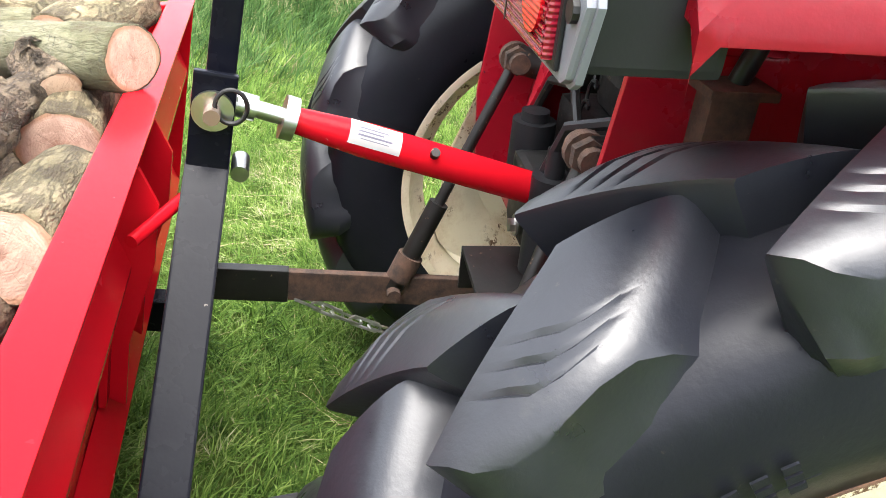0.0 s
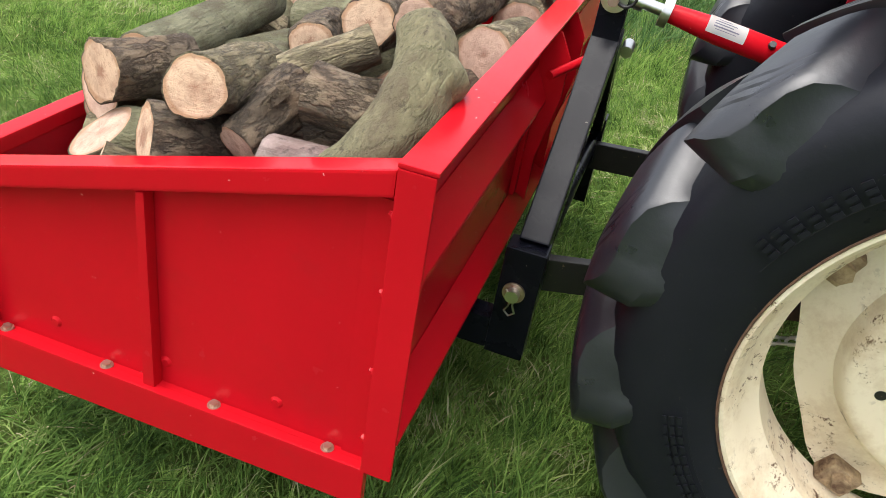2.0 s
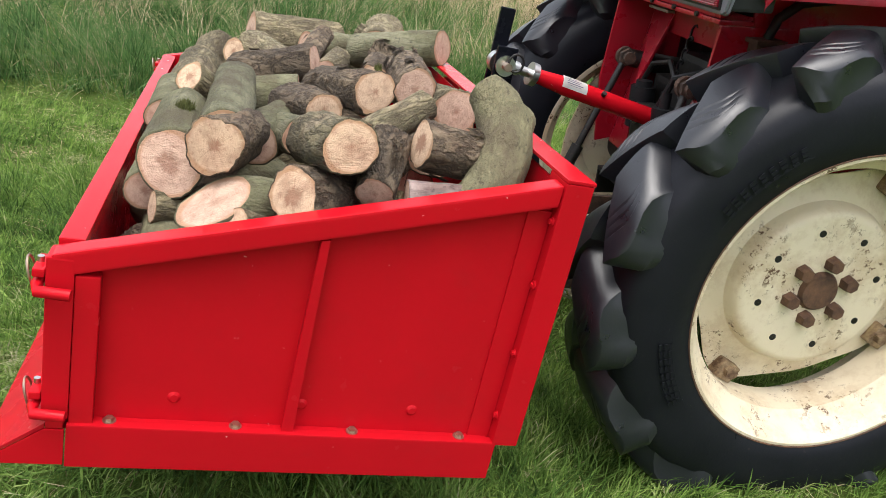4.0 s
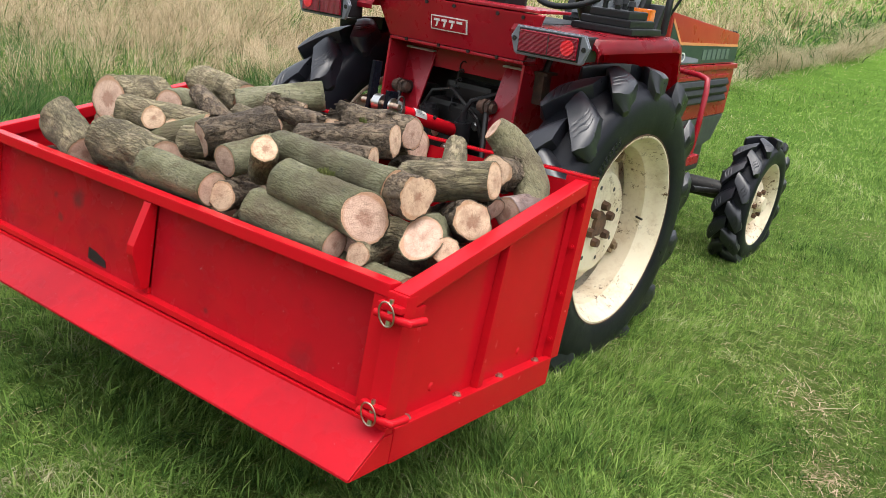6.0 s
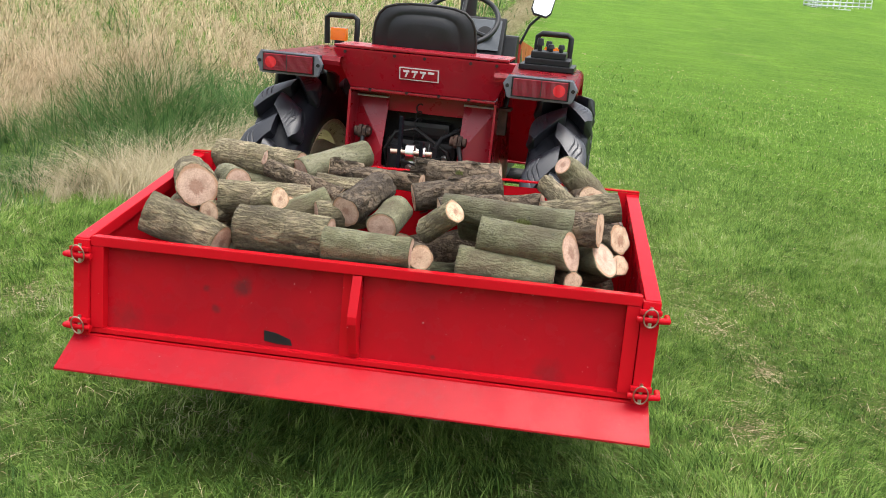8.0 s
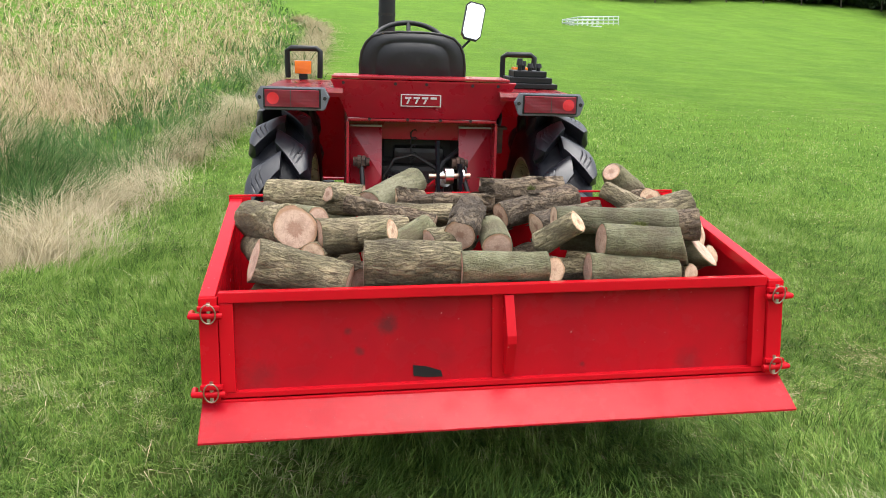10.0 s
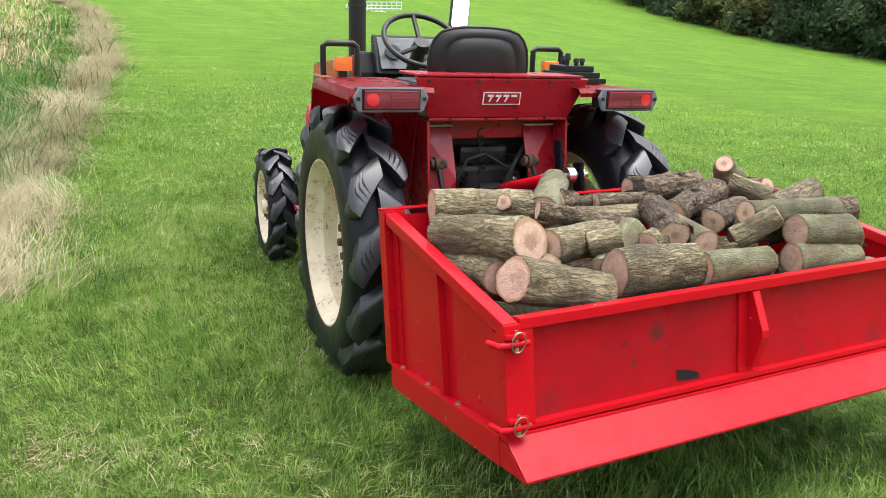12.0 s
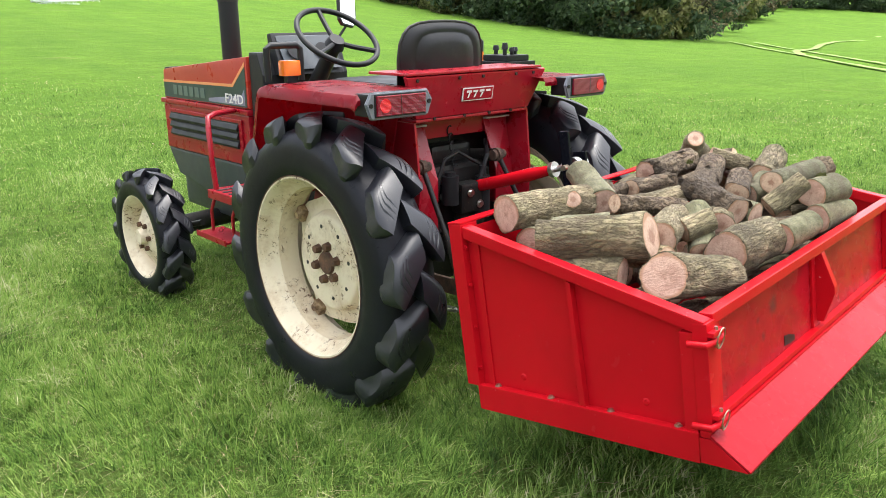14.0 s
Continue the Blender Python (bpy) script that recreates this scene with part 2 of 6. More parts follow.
BARK_GREEN = make_bark("green_algae_bark", ((0.095, 0.088, 0.050), (0.195, 0.18, 0.105), (0.25, 0.235, 0.15)), (0.115, 0.130, 0.042, 0.75), 75, 0.006, 0.28, 0.30)
BARK_LICHEN = make_bark("lichen_bark", ((0.095, 0.078, 0.046), (0.235, 0.215, 0.125), (0.17, 0.145, 0.085)), (0.185, 0.195, 0.085, 0.55), 46, 0.008, 0.32, 0.5)
STAINED = make_bark("stained_split_wood", ((0.085, 0.050, 0.045), (0.34, 0.26, 0.235), (0.17, 0.105, 0.09)), (0.26, 0.20, 0.18, 0.3), 40, 0.004, 0.3, 0.15)
BARK_RIDGED = make_bark("ridged_bark", ((0.235, 0.18, 0.105), (0.46, 0.37, 0.235), (0.33, 0.275, 0.165)), (0.27, 0.265, 0.11, 0.55), 66, 0.011, 0.60, 0.30)
BARK_DARK = make_bark("dark_flaky_bark", ((0.125, 0.080, 0.050), (0.30, 0.215, 0.14), (0.185, 0.125, 0.08)), (0.26, 0.235, 0.145, 0.45), 40, 0.014, 0.7, 0.6)


def make_cut(name, pale, ring, heart):
    """Sawn end: rings, star-shaped brown heart, drying cracks, orange rim under the bark."""
    m = material(name, pale, 0.8)
    n = Nodes(m)
    info = n.add("ShaderNodeObjectInfo")
    tc = n.add("ShaderNodeTexCoord")
    mp = n.add("ShaderNodeMapping", Location=(-1, -1, 0), Scale=(2, 2, 0))
    n.link(tc.outputs["Generated"], mp.inputs[0])
    sep = n.add("ShaderNodeSeparateXYZ")
    n.link(mp.outputs[0], sep.inputs[0])
    co = n.coords()
    r = n.maths("POWER", n.maths("ADD", n.maths("MULTIPLY", sep.outputs[0], sep.outputs[0]), n.maths("MULTIPLY", sep.outputs[1], sep.outputs[1])), 0.5)
    seed = n.maths("MULTIPLY", info.outputs["Random"], 40.0)
    cv = n.add("ShaderNodeCombineXYZ")
    n.link(sep.outputs[0], cv.inputs[0])
    n.link(sep.outputs[1], cv.inputs[1])
    n.link(seed, cv.inputs[2])
    wob = n.noise(cv.outputs[0], 1.8, 5, 0.6)
    rw = n.maths("ADD", r, n.maths("MULTIPLY", n.maths("SUBTRACT", wob, 0.5), 0.35))
    rings = n.maths("SINE", n.maths("MULTIPLY", rw, 85.0))
    c = n.mix(n.maths("ADD", 0.4, n.maths("MULTIPLY", rings, 0.045)), pale, ring)
    unit = n.add("ShaderNodeVectorMath")
    unit.operation = "NORMALIZE"
    n.link(mp.outputs[0], unit.inputs[0])
    sv = n.add("ShaderNodeVectorMath")
    n.link(unit.outputs[0], sv.inputs[0])
    cs = n.add("ShaderNodeCombineXYZ")
    n.link(seed, cs.inputs[2])
    n.link(cs.outputs[0], sv.inputs[1])
    star = n.noise(sv.outputs[0], 3.2, 4, 0.6)
    edge = n.maths("SUBTRACT", n.maths("ADD", rw, n.maths("MULTIPLY", star, 0.55)), n.maths("MULTIPLY", info.outputs["Random"], 0.35))
    core = n.ramp(edge, (0.24, (1, 1, 1)), (0.40, (0, 0, 0)))
    c = n.mix(n.maths("MULTIPLY", core, 0.8), c, heart)
    stain = n.ramp(n.noise(cv.outputs[0], 1.2, 4, 0.6), (0.48, (0, 0, 0)), (0.66, (1, 1, 1)))
    c = n.mix(n.maths("MULTIPLY", stain, 0.45), c, heart)
    rim = n.ramp(n.maths("ADD", r, n.maths("MULTIPLY", n.maths("SUBTRACT", wob, 0.5), 0.08)), (0.84, (0, 0, 0)), (0.93, (1, 1, 1)))
    c = n.mix(n.maths("MULTIPLY", rim, 0.65), c, (0.36, 0.17, 0.07))
    check = n.ramp(n.noise(sv.outputs[0], 9.0, 3, 0.6), (0.492, (0, 0, 0)), (0.5, (1, 1, 1)), (0.508, (0, 0, 0)))
    inside = n.ramp(rw, (0.05, (0, 0, 0)), (0.15, (1, 1, 1)), (0.55, (1, 1, 1)), (0.75, (0, 0, 0)))
    c = n.mix(n.maths("MULTIPLY", n.maths("MULTIPLY", check, inside), 0.7), c, tuple(v * 0.3 for v in heart))
    torn = n.ramp(n.noise(n.coords((1.0, 1.7, 1.0)), 30, 7, 0.72), (0.40, (1, 1, 1)), (0.54, (0, 0, 0)))
    c = n.mix(n.maths("MULTIPLY", torn, 0.42), c, tuple(v * 0.62 for v in ring))
    shred = n.ramp(n.noise(n.coords((1.9, 1.0, 1.0)), 34, 6, 0.72), (0.60, (0, 0, 0)), (0.66, (1, 1, 1)))
    c = n.mix(n.maths("MULTIPLY", shred, 0.35), c, tuple(min(0.8, v * 1.25) for v in pale))
    saw = n.noise(n.coords((20, 160, 20)), 3, 3)
    c = n.mix(n.maths("MULTIPLY", saw, 0.12), c, tuple(v * 0.5 for v in pale))
    grit = n.ramp(n.noise(co, 140, 4, 0.7), (0.36, (1, 1, 1)), (0.44, (0, 0, 0)))
    c = n.mix(n.maths("MULTIPLY", grit, 0.4), c, heart)
    n.color(c)
    n.bump(n.maths("ADD", n.maths("ADD", n.maths("MULTIPLY", saw, 0.4), torn), n.maths("MULTIPLY", rings, 0.08)), 0.45, 0.004)
    return m


CUT_PALE = make_cut("pale_sawn_wood", (0.70, 0.51, 0.35), (0.59, 0.39, 0.26), (0.27, 0.12, 0.07))
CUT_PINK = make_cut("pinkish_sawn_wood", (0.63, 0.44, 0.335), (0.53, 0.335, 0.245), (0.30, 0.15, 0.10))


def make_moss():
    m = material("moss", (0.09, 0.11, 0.025), 1.0)
    n = Nodes(m)
    co = n.coords()
    n.color(n.mix(n.noise(co, 60, 5), (0.05, 0.07, 0.015), (0.16, 0.16, 0.04)))
    n.bump(n.noise(co, 150, 6), 1.0, 0.01)
    return m


MOSS = make_moss()


def make_ground():
    """Turf as seen between blades and far off: greens, straw, mower stripes."""
    m = material("turf", (0.069, 0.144, 0.027), 1.0)
    n = Nodes(m)
    co = n.coords()
    c = n.mix(n.ramp(n.noise(co, 1.1, 6, 0.6), (0.35, (0, 0, 0)), (0.65, (1, 1, 1))), (0.107, 0.212, 0.027), (0.142, 0.263, 0.035))
    c = n.mix(n.ramp(n.noise(co, 19, 9, 0.75), (0.36, (0, 0, 0)), (0.52, (1, 1, 1))), (0.057, 0.076, 0.022), c)
    far = n.noise(n.coords((0.25, 0.05, 0.2)), 1.0, 6, 0.6)
    c = n.mix(n.maths("MULTIPLY", n.ramp(far, (0.45, (0, 0, 0)), (0.65, (1, 1, 1))), 0.4), c, (0.132, 0.256, 0.029))
    bare = n.ramp(n.noise(co, 0.9, 7, 0.65), (0.62, (0, 0, 0)), (0.72, (1, 1, 1)))
    c = n.mix(n.maths("MULTIPLY", bare, 0.5), c, (0.226, 0.217, 0.087))
    c = n.mix(n.maths("MULTIPLY", n.ramp(n.noise(n.coords((0.5, 0.16, 0.3)), 1.0, 7, 0.65), (0.42, (0, 0, 0)), (0.62, (1, 1, 1))), 0.45), c, (0.074, 0.149, 0.025))
    # bare thatch shows between the blades near the yard end
    d = n.add("ShaderNodeVectorMath")
    d.operation = "LENGTH"
    n.link(co, d.inputs[0])
    close = n.add("ShaderNodeMapRange")
    close.inputs["From Min"].default_value, close.inputs["From Max"].default_value = 6.5, 2.5
    n.link(d.outputs["Value"], close.inputs["Value"])
    thatch = n.mix(n.ramp(n.noise(co, 40, 8, 0.7), (0.4, (0, 0, 0)), (0.62, (1, 1, 1))), (0.062, 0.094, 0.022), (0.166, 0.180, 0.066))
    c = n.mix(n.maths("MULTIPLY", close.outputs[0], 0.7), c, thatch)
    # tussocks and mower swaths that carry on where single blades can no longer be told apart
    swath = n.noise(n.coords((0.35, 1.6, 1.0)), 1.3, 7, 0.7)
    c = n.mix(n.maths("MULTIPLY", n.ramp(swath, (0.44, (1, 1, 1)), (0.58, (0, 0, 0))), 0.30), c, (0.054, 0.116, 0.017))
    c = n.mix(n.maths("MULTIPLY", n.ramp(n.noise(co, 7.0, 8, 0.72), (0.50, (0, 0, 0)), (0.66, (1, 1, 1))), 0.35), c, (0.188, 0.302, 0.052))
    n.color(c)
    n.b.inputs["Specular IOR Level"].default_value = 0.05
    n.bump(n.noise(co, 30, 8, 0.75), 1.0, 0.05)
    return m


TURF = make_ground()


def make_blades(name, *stops):
    m = material(name, stops[0][1], 0.65)
    n = Nodes(m)
    g = n.add("ShaderNodeNewGeometry")
    co = n.coords()
    big = n.maths("MULTIPLY", n.maths("SUBTRACT", n.noise(co, 1.6, 6, 0.65), 0.5), 1.3)
    tuft = n.maths("MULTIPLY", n.maths("SUBTRACT", n.noise(co, 13, 5, 0.65), 0.5), 1.35)
    k = n.maths("ADD", n.maths("ADD", n.maths("MULTIPLY", g.outputs["Random Per Island"], 0.6), 0.13), n.maths("ADD", big, tuft))
    n.color(n.ramp(k, *stops))
    n.b.inputs["Specular IOR Level"].default_value = 0.10
    n.b.inputs["Transmission Weight"].default_value = 0.0
    # thin leaves let some light through
    tr = n.add("ShaderNodeBsdfTranslucent")
    n.link(n.b.inputs["Base Color"].links[0].from_socket, tr.inputs["Color"])
    ms = n.add("ShaderNodeMixShader")
    ms.inputs[0].default_value = 0.34
    n.link(n.b.outputs[0], ms.inputs[1])
    n.link(tr.outputs[0], ms.inputs[2])
    n.link(ms.outputs[0], n.t.nodes["Material Output"].inputs[0])
    return m


GRASS = make_blades("mown_grass", (0.05, (0.049, 0.101, 0.022)), (0.32, (0.165, 0.288, 0.058)), (0.68, (0.290, 0.416, 0.102)), (0.86, (0.402, 0.451, 0.186)), (1.0, (0.556, 0.528, 0.358)))
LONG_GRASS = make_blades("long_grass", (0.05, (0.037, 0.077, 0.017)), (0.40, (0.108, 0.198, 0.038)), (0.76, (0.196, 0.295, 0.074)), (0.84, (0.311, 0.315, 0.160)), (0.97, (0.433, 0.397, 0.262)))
PALE_STRAW = make_blades("pale_straw", (0.1, (0.277, 0.244, 0.134)), (0.5, (0.487, 0.420, 0.277)), (0.9, (0.622, 0.546, 0.386)))
VERGE_GRASS = make_blades("verge_grass", (0.05, (0.030, 0.066, 0.018)), (0.42, (0.076, 0.160, 0.044)), (0.70, (0.150, 0.232, 0.080)), (0.86, (0.31, 0.27, 0.155)), (1.0, (0.44, 0.37, 0.24)))
STRAW = make_blades("dry_straw", (0.1, (0.17, 0.14, 0.07)), (0.32, (0.43, 0.33, 0.20)), (0.65, (0.68, 0.54, 0.37)), (0.95, (0.56, 0.46, 0.31)))
LEAVES = make_blades("hedge_leaves", (0.1, (0.030, 0.050, 0.028)), (0.5, (0.075, 0.115, 0.058)), (0.9, (0.15, 0.19, 0.095)))
LEAVES_OLIVE = make_blades("olive_leaves", (0.1, (0.10, 0.11, 0.05)), (0.5, (0.23, 0.24, 0.10)), (0.9, (0.38, 0.35, 0.16)))
LEAVES_BROWN = make_blades("autumn_leaves", (0.1, (0.085, 0.078, 0.05)), (0.5, (0.19, 0.155, 0.10)), (0.9, (0.29, 0.23, 0.15)))
TRACK = make_rust("worn_track", (0.165, 0.27, 0.045), (0.23, 0.32, 0.075))
WOODY = make_rust("tree_bark", (0.05, 0.04, 0.03), (0.09, 0.075, 0.055))


# ---- mesh helpers ----
def finish(bm, name, mat, smooth=False):
    bmesh.ops.recalc_face_normals(bm, faces=bm.faces)
    me = bpy.data.meshes.new(name)
    bm.to_mesh(me)
    bm.free()
    for m in (mat if isinstance(mat, (list, tuple)) else [mat]):
        me.materials.append(m)
    if smooth:
        me.shade_smooth()
        if smooth != "all":
            me.set_sharp_from_angle(angle=radians(38))
    return me


def part(name, bm, mat, parent, label="", smooth=False):
    """One mesh object under a thing or under a part."""
    ob = new(name, finish(bm, name, mat, smooth))
    ob.parent = parent
    return tagged(ob, label)


def thing(name, label, category, m=Matrix(), group="", kind=""):
    ob = new(name)
    ob.empty_display_size = 0.1
    ob.matrix_world = m
    return tagged(ob, label, category, group, kind)


def solid(name, bm, mat, label, category, m=Matrix(), group="", kind="", smooth=False):
    ob = new(name, finish(bm, name, mat, smooth))
    ob.matrix_world = m
    return tagged(ob, label, category, group, kind)


def add_box(bm, a, b, bevel=0.0, turn=None):
    """A box between two corners, its edges rounded by bevel; turn: a matrix for the whole box."""
    c = [(a[i] + b[i]) / 2 for i in range(3)]
    s = [abs(b[i] - a[i]) for i in range(3)]
    m = Matrix.Translation(c) @ Matrix.Diagonal((*s, 1))
    vs = bmesh.ops.create_cube(bm, size=1, matrix=(turn or Matrix()) @ m)["verts"]
    if bevel:
        es = {e for v in vs for e in v.link_edges}
        bmesh.ops.bevel(bm, geom=list(es), offset=bevel, segments=2, affect="EDGES", profile=0.7)
    return bm


def box(a, b, bevel=0.0, turn=None):
    return add_box(bmesh.new(), a, b, bevel, turn)


def add_prism(bm, pts, depth, bevel=0.0):
    """Extrudes a closed outline of 3D points by the vector depth."""
    vs = [bm.verts.new(p) for p in pts]
    f = bm.faces.new(vs)
    r = bmesh.ops.extrude_face_region(bm, geom=[f])
    top = [v for v in r["geom"] if isinstance(v, bmesh.types.BMVert)]
    bmesh.ops.translate(bm, verts=top, vec=depth)
    if bevel:
        es = {e for v in vs + top for e in v.link_edges}
        bmesh.ops.bevel(bm, geom=list(es), offset=bevel, segments=2, affect="EDGES", profile=0.7)
    return bm


def prism(pts, depth, bevel=0.0):
    return add_prism(bmesh.new(), pts, depth, bevel)


def add_rod(bm, a, b, ra, rb=None, n=16, caps=True):
    a, b = Vector(a), Vector(b)
    m = Matrix.Translation((a + b) / 2) @ (b - a).to_track_quat("Z", "Y").to_matrix().to_4x4()
    bmesh.ops.create_cone(bm, cap_ends=caps, segments=n, radius1=ra, radius2=ra if rb is None else rb, depth=(b - a).length, matrix=m)
    return bm


def rod(a, b, ra, rb=None, n=16):
    return add_rod(bmesh.new(), a, b, ra, rb, n)


def add_tube(bm, pts, r, n=10, closed=False, radii=None):
    """A round bar along points."""
    pts = [Vector(p) for p in pts]
    rings = []
    up = None
    for i, p in enumerate(pts):
        d = (pts[(i + 1) % len(pts)] - pts[i - 1]) if closed else (pts[min(i + 1, len(pts) - 1)] - pts[max(i - 1, 0)])
        d.normalize()
        if up is None:
            up = d.orthogonal().normalized()
        up = (up - d * up.dot(d)).normalized()
        side = d.cross(up)
        rr = radii[i] if radii else r
        rings.append([bm.verts.new(p + (up * math.cos(t) + side * math.sin(t)) * rr) for t in [2 * math.pi * k / n for k in range(n)]])
    pairs = list(zip(rings, rings[1:])) + ([(rings[-1], rings[0])] if closed else [])
    for ra, rb in pairs:
        for k in range(n):
            bm.faces.new((ra[k], ra[(k + 1) % n], rb[(k + 1) % n], rb[k]))
    if not closed:
        bm.faces.new(rings[0][::-1])
        bm.faces.new(rings[-1])
    return bm


def tube(pts, r, n=10, closed=False, radii=None):
    return add_tube(bmesh.new(), pts, r, n, closed, radii)


def add_lathe(bm, profile, n=64, axis="x", at=(0, 0, 0), closed=False):
    """Turns (along, radius) pairs round the x axis."""
    rings = []
    for a, r in profile:
        ring = []
        for k in range(n):
            t = 2 * math.pi * k / n
            p = Vector((a, r * math.cos(t), r * math.sin(t)))
            if axis == "z":
                p = Vector((r * math.cos(t), r * math.sin(t), a))
            ring.append(bm.verts.new(p + Vector(at)))
        rings.append(ring)
    for ra, rb in list(zip(rings, rings[1:])) + ([(rings[-1], rings[0])] if closed else []):
        for k in range(n):
            bm.faces.new((ra[k], ra[(k + 1) % n], rb[(k + 1) % n], rb[k]))
    return bm


def bolt(parent, at, axis, r=0.011, mat=None, name="bolt"):
    """A hexagon head on a washer."""
    a, d = Vector(at), Vector(axis).normalized()
    bm = rod(a, a + d * 0.003, r * 1.5, n=16)
    add_rod(bm, a + d * 0.003, a + d * (0.003 + r * 0.75), r, n=6)
    return part(name, bm, mat or ZINC, parent)


# ---- ground ----
def ground_z(x, y):
    w = 0.6
    k = (y - 0.55) / w
    rise = 0.165 * w * (k if k > 40 else math.log1p(math.exp(max(k, -40))))
    hill = 0.0012 * max(0.0, y) ** 2 if y < 90 else 0.0012 * 8100 + 0.1 * (y - 90)
    fall = -0.035 * max(0.0, x - 1.0)
    valley = 0.0
    if x > 75:
        valley = 0.05 * (x - 75)
    return rise + hill + fall + valley + 0.012 * math.sin(1.7 * x + 0.6) * math.sin(1.3 * y)


def build_ground():
    ticks = sorted({round(v, 2) for v in list(np.linspace(-4, 5, 46)) + [s * 5 * 1.16 ** k for s in (-1, 1) for k in range(36)]})
    xs = [v for v in ticks if -700 < v < 800]
    ys = xs
    bm = bmesh.new()
    grid = [[bm.verts.new((x, y, ground_z(x, y))) for y in ys] for x in xs]
    for i in range(len(xs) - 1):
        for j in range(len(ys) - 1):
            bm.faces.new((grid[i][j], grid[i + 1][j], grid[i + 1][j + 1], grid[i][j + 1]))
    return solid("ground", bm, TURF, "bright green sloping pasture with straw patches", "ground", kind="structure", smooth="all")


build_ground()

# ---- transport box ----
transport_box = thing("transport_box", "glossy red steel transport box full of logs, hitched behind a tractor", "transport box")
HX, YF, ZR, ZF = 0.75, 0.725, 0.655, 0.855  # half width, front, rear and front heights
FZ = 0.385  # floor


def top_z(y):
    return ZR + (ZF - ZR) * (y / 0.70)


def build_side(s):
    side = part("side_panel", prism([(s * 0.722, 0.03, FZ), (s * 0.722, 0.69, FZ), (s * 0.722, 0.69, top_z(0.69) - 0.01), (s * 0.722, 0.03, top_z(0.03) - 0.01)], (s * 0.004, 0, 0)), RED, transport_box)
    x0, x1 = s * 0.712, s * HX
    part("top_rail", prism([(x0, 0.0, top_z(0) - 0.034), (x0, 0.682, top_z(0.682) - 0.034), (x0, 0.682, top_z(0.682)), (x0, 0.0, top_z(0))], (x1 - x0, 0, 0), 0.004), RED, side)
    part("bottom_rail", box((s * 0.7265, 0.035, FZ), (s * 0.748, 0.678, FZ + 0.005), 0.001), RED, side)
    part("skirt", box((s * 0.7365, 0.028, 0.318), (s * 0.754, 0.69, 0.392), 0.003), RED, side)
    part("post", prism([(s * 0.7265, 0.333, FZ), (s * 0.7265, 0.352, FZ), (s * 0.7265, 0.358, top_z(0.35) - 0.035), (s * 0.7265, 0.345, top_z(0.34) - 0.035)], (s * 0.02, 0, 0), 0.002), RED, side)
    part("post", box((s * 0.7265, 0.03, FZ), (s * 0.748, 0.062, top_z(0.03) - 0.036), 0.003), RED, side)
    part("front_post", box((s * 0.7265, 0.645, FZ), (s * 0.731, 0.6825, top_z(0.64) - 0.036), 0.001), RED, side)
    for y in (0.084, 0.264, 0.446, 0.627):
        bolt(side, (s * 0.738, y, FZ + 0.005), (0, 0, 1), 0.0065, BRASSY)
    for y in (0.17, 0.36, 0.54):
        part("rivet", rod((s * 0.726, y, 0.43), (s * 0.7295, y, 0.43), 0.010, 0.006, 12), RED, side, smooth=True)
    for z in (0.44, 0.56, 0.683, 0.79):
        bolt(side, (s * 0.741, 0.683, z), (0, -1, 0), 0.0048, RED)
    # corner flange of the headboard
    part("corner_flange", prism([(s * 0.685, 0.6835, 0.388), (s * 0.754, 0.6835, 0.388), (s * 0.754, 0.728, 0.388), (s * 0.747, 0.728, 0.388), (s * 0.747, 0.69, 0.388), (s * 0.685, 0.69, 0.388)], (0, 0, top_z(0.70) - 0.388), 0.002), RED, side)
    return side


for s in (-1, 1):
    build_side(s)

floor_ = part("floor_plate", box((-0.7355, 0.0, FZ - 0.012), (0.7355, 0.69, FZ), 0.001), RED_DIRTY, transport_box)
for x in (-0.5, 0, 0.5):
    part("floor_beam", box((x - 0.025, 0.03, 0.322), (x + 0.025, 0.67, FZ - 0.013), 0.003), RED, floor_)

front = part("headboard", box((-0.7455, 0.692, 0.388), (0.7455, 0.697, 0.84), 0.001), RED, transport_box)
part("top_rail", box((-0.754, 0.683, 0.8555), (0.754, 0.730, 0.8615), 0.002), RED, front)
part("upper_swage", prism([(-0.746, 0.698, 0.775), (-0.746, 0.726, 0.716), (-0.746, 0.726, 0.706), (-0.746, 0.698, 0.690)], (1.492, 0, 0), 0.002), RED, front)
part("lower_swage", prism([(-0.746, 0.698, 0.515), (-0.746, 0.729, 0.462), (-0.746, 0.729, 0.452), (-0.746, 0.698, 0.436)], (1.492, 0, 0), 0.002), RED, front)
for x in (-0.10, 0.06):
    part("rib_post", box((x - 0.03, 0.698, 0.5155), (x + 0.03, 0.708, 0.6895), 0.002), RED, front)
    part("hitch_gusset", prism([(x - 0.004, 0.698, 0.843), (x - 0.004, 0.728, 0.843), (x - 0.004, 0.752, 0.80), (x - 0.004, 0.752, 0.72), (x - 0.004, 0.7285, 0.60), (x - 0.004, 0.7285, 0.5), (x - 0.004, 0.698, 0.5155)], (0.008, 0, 0), 0.001), RED, front)
part("hitch_stay", rod((0.12, 0.73, 0.78), (0.0, 0.79, 0.80), 0.008), RED, front, smooth=True)

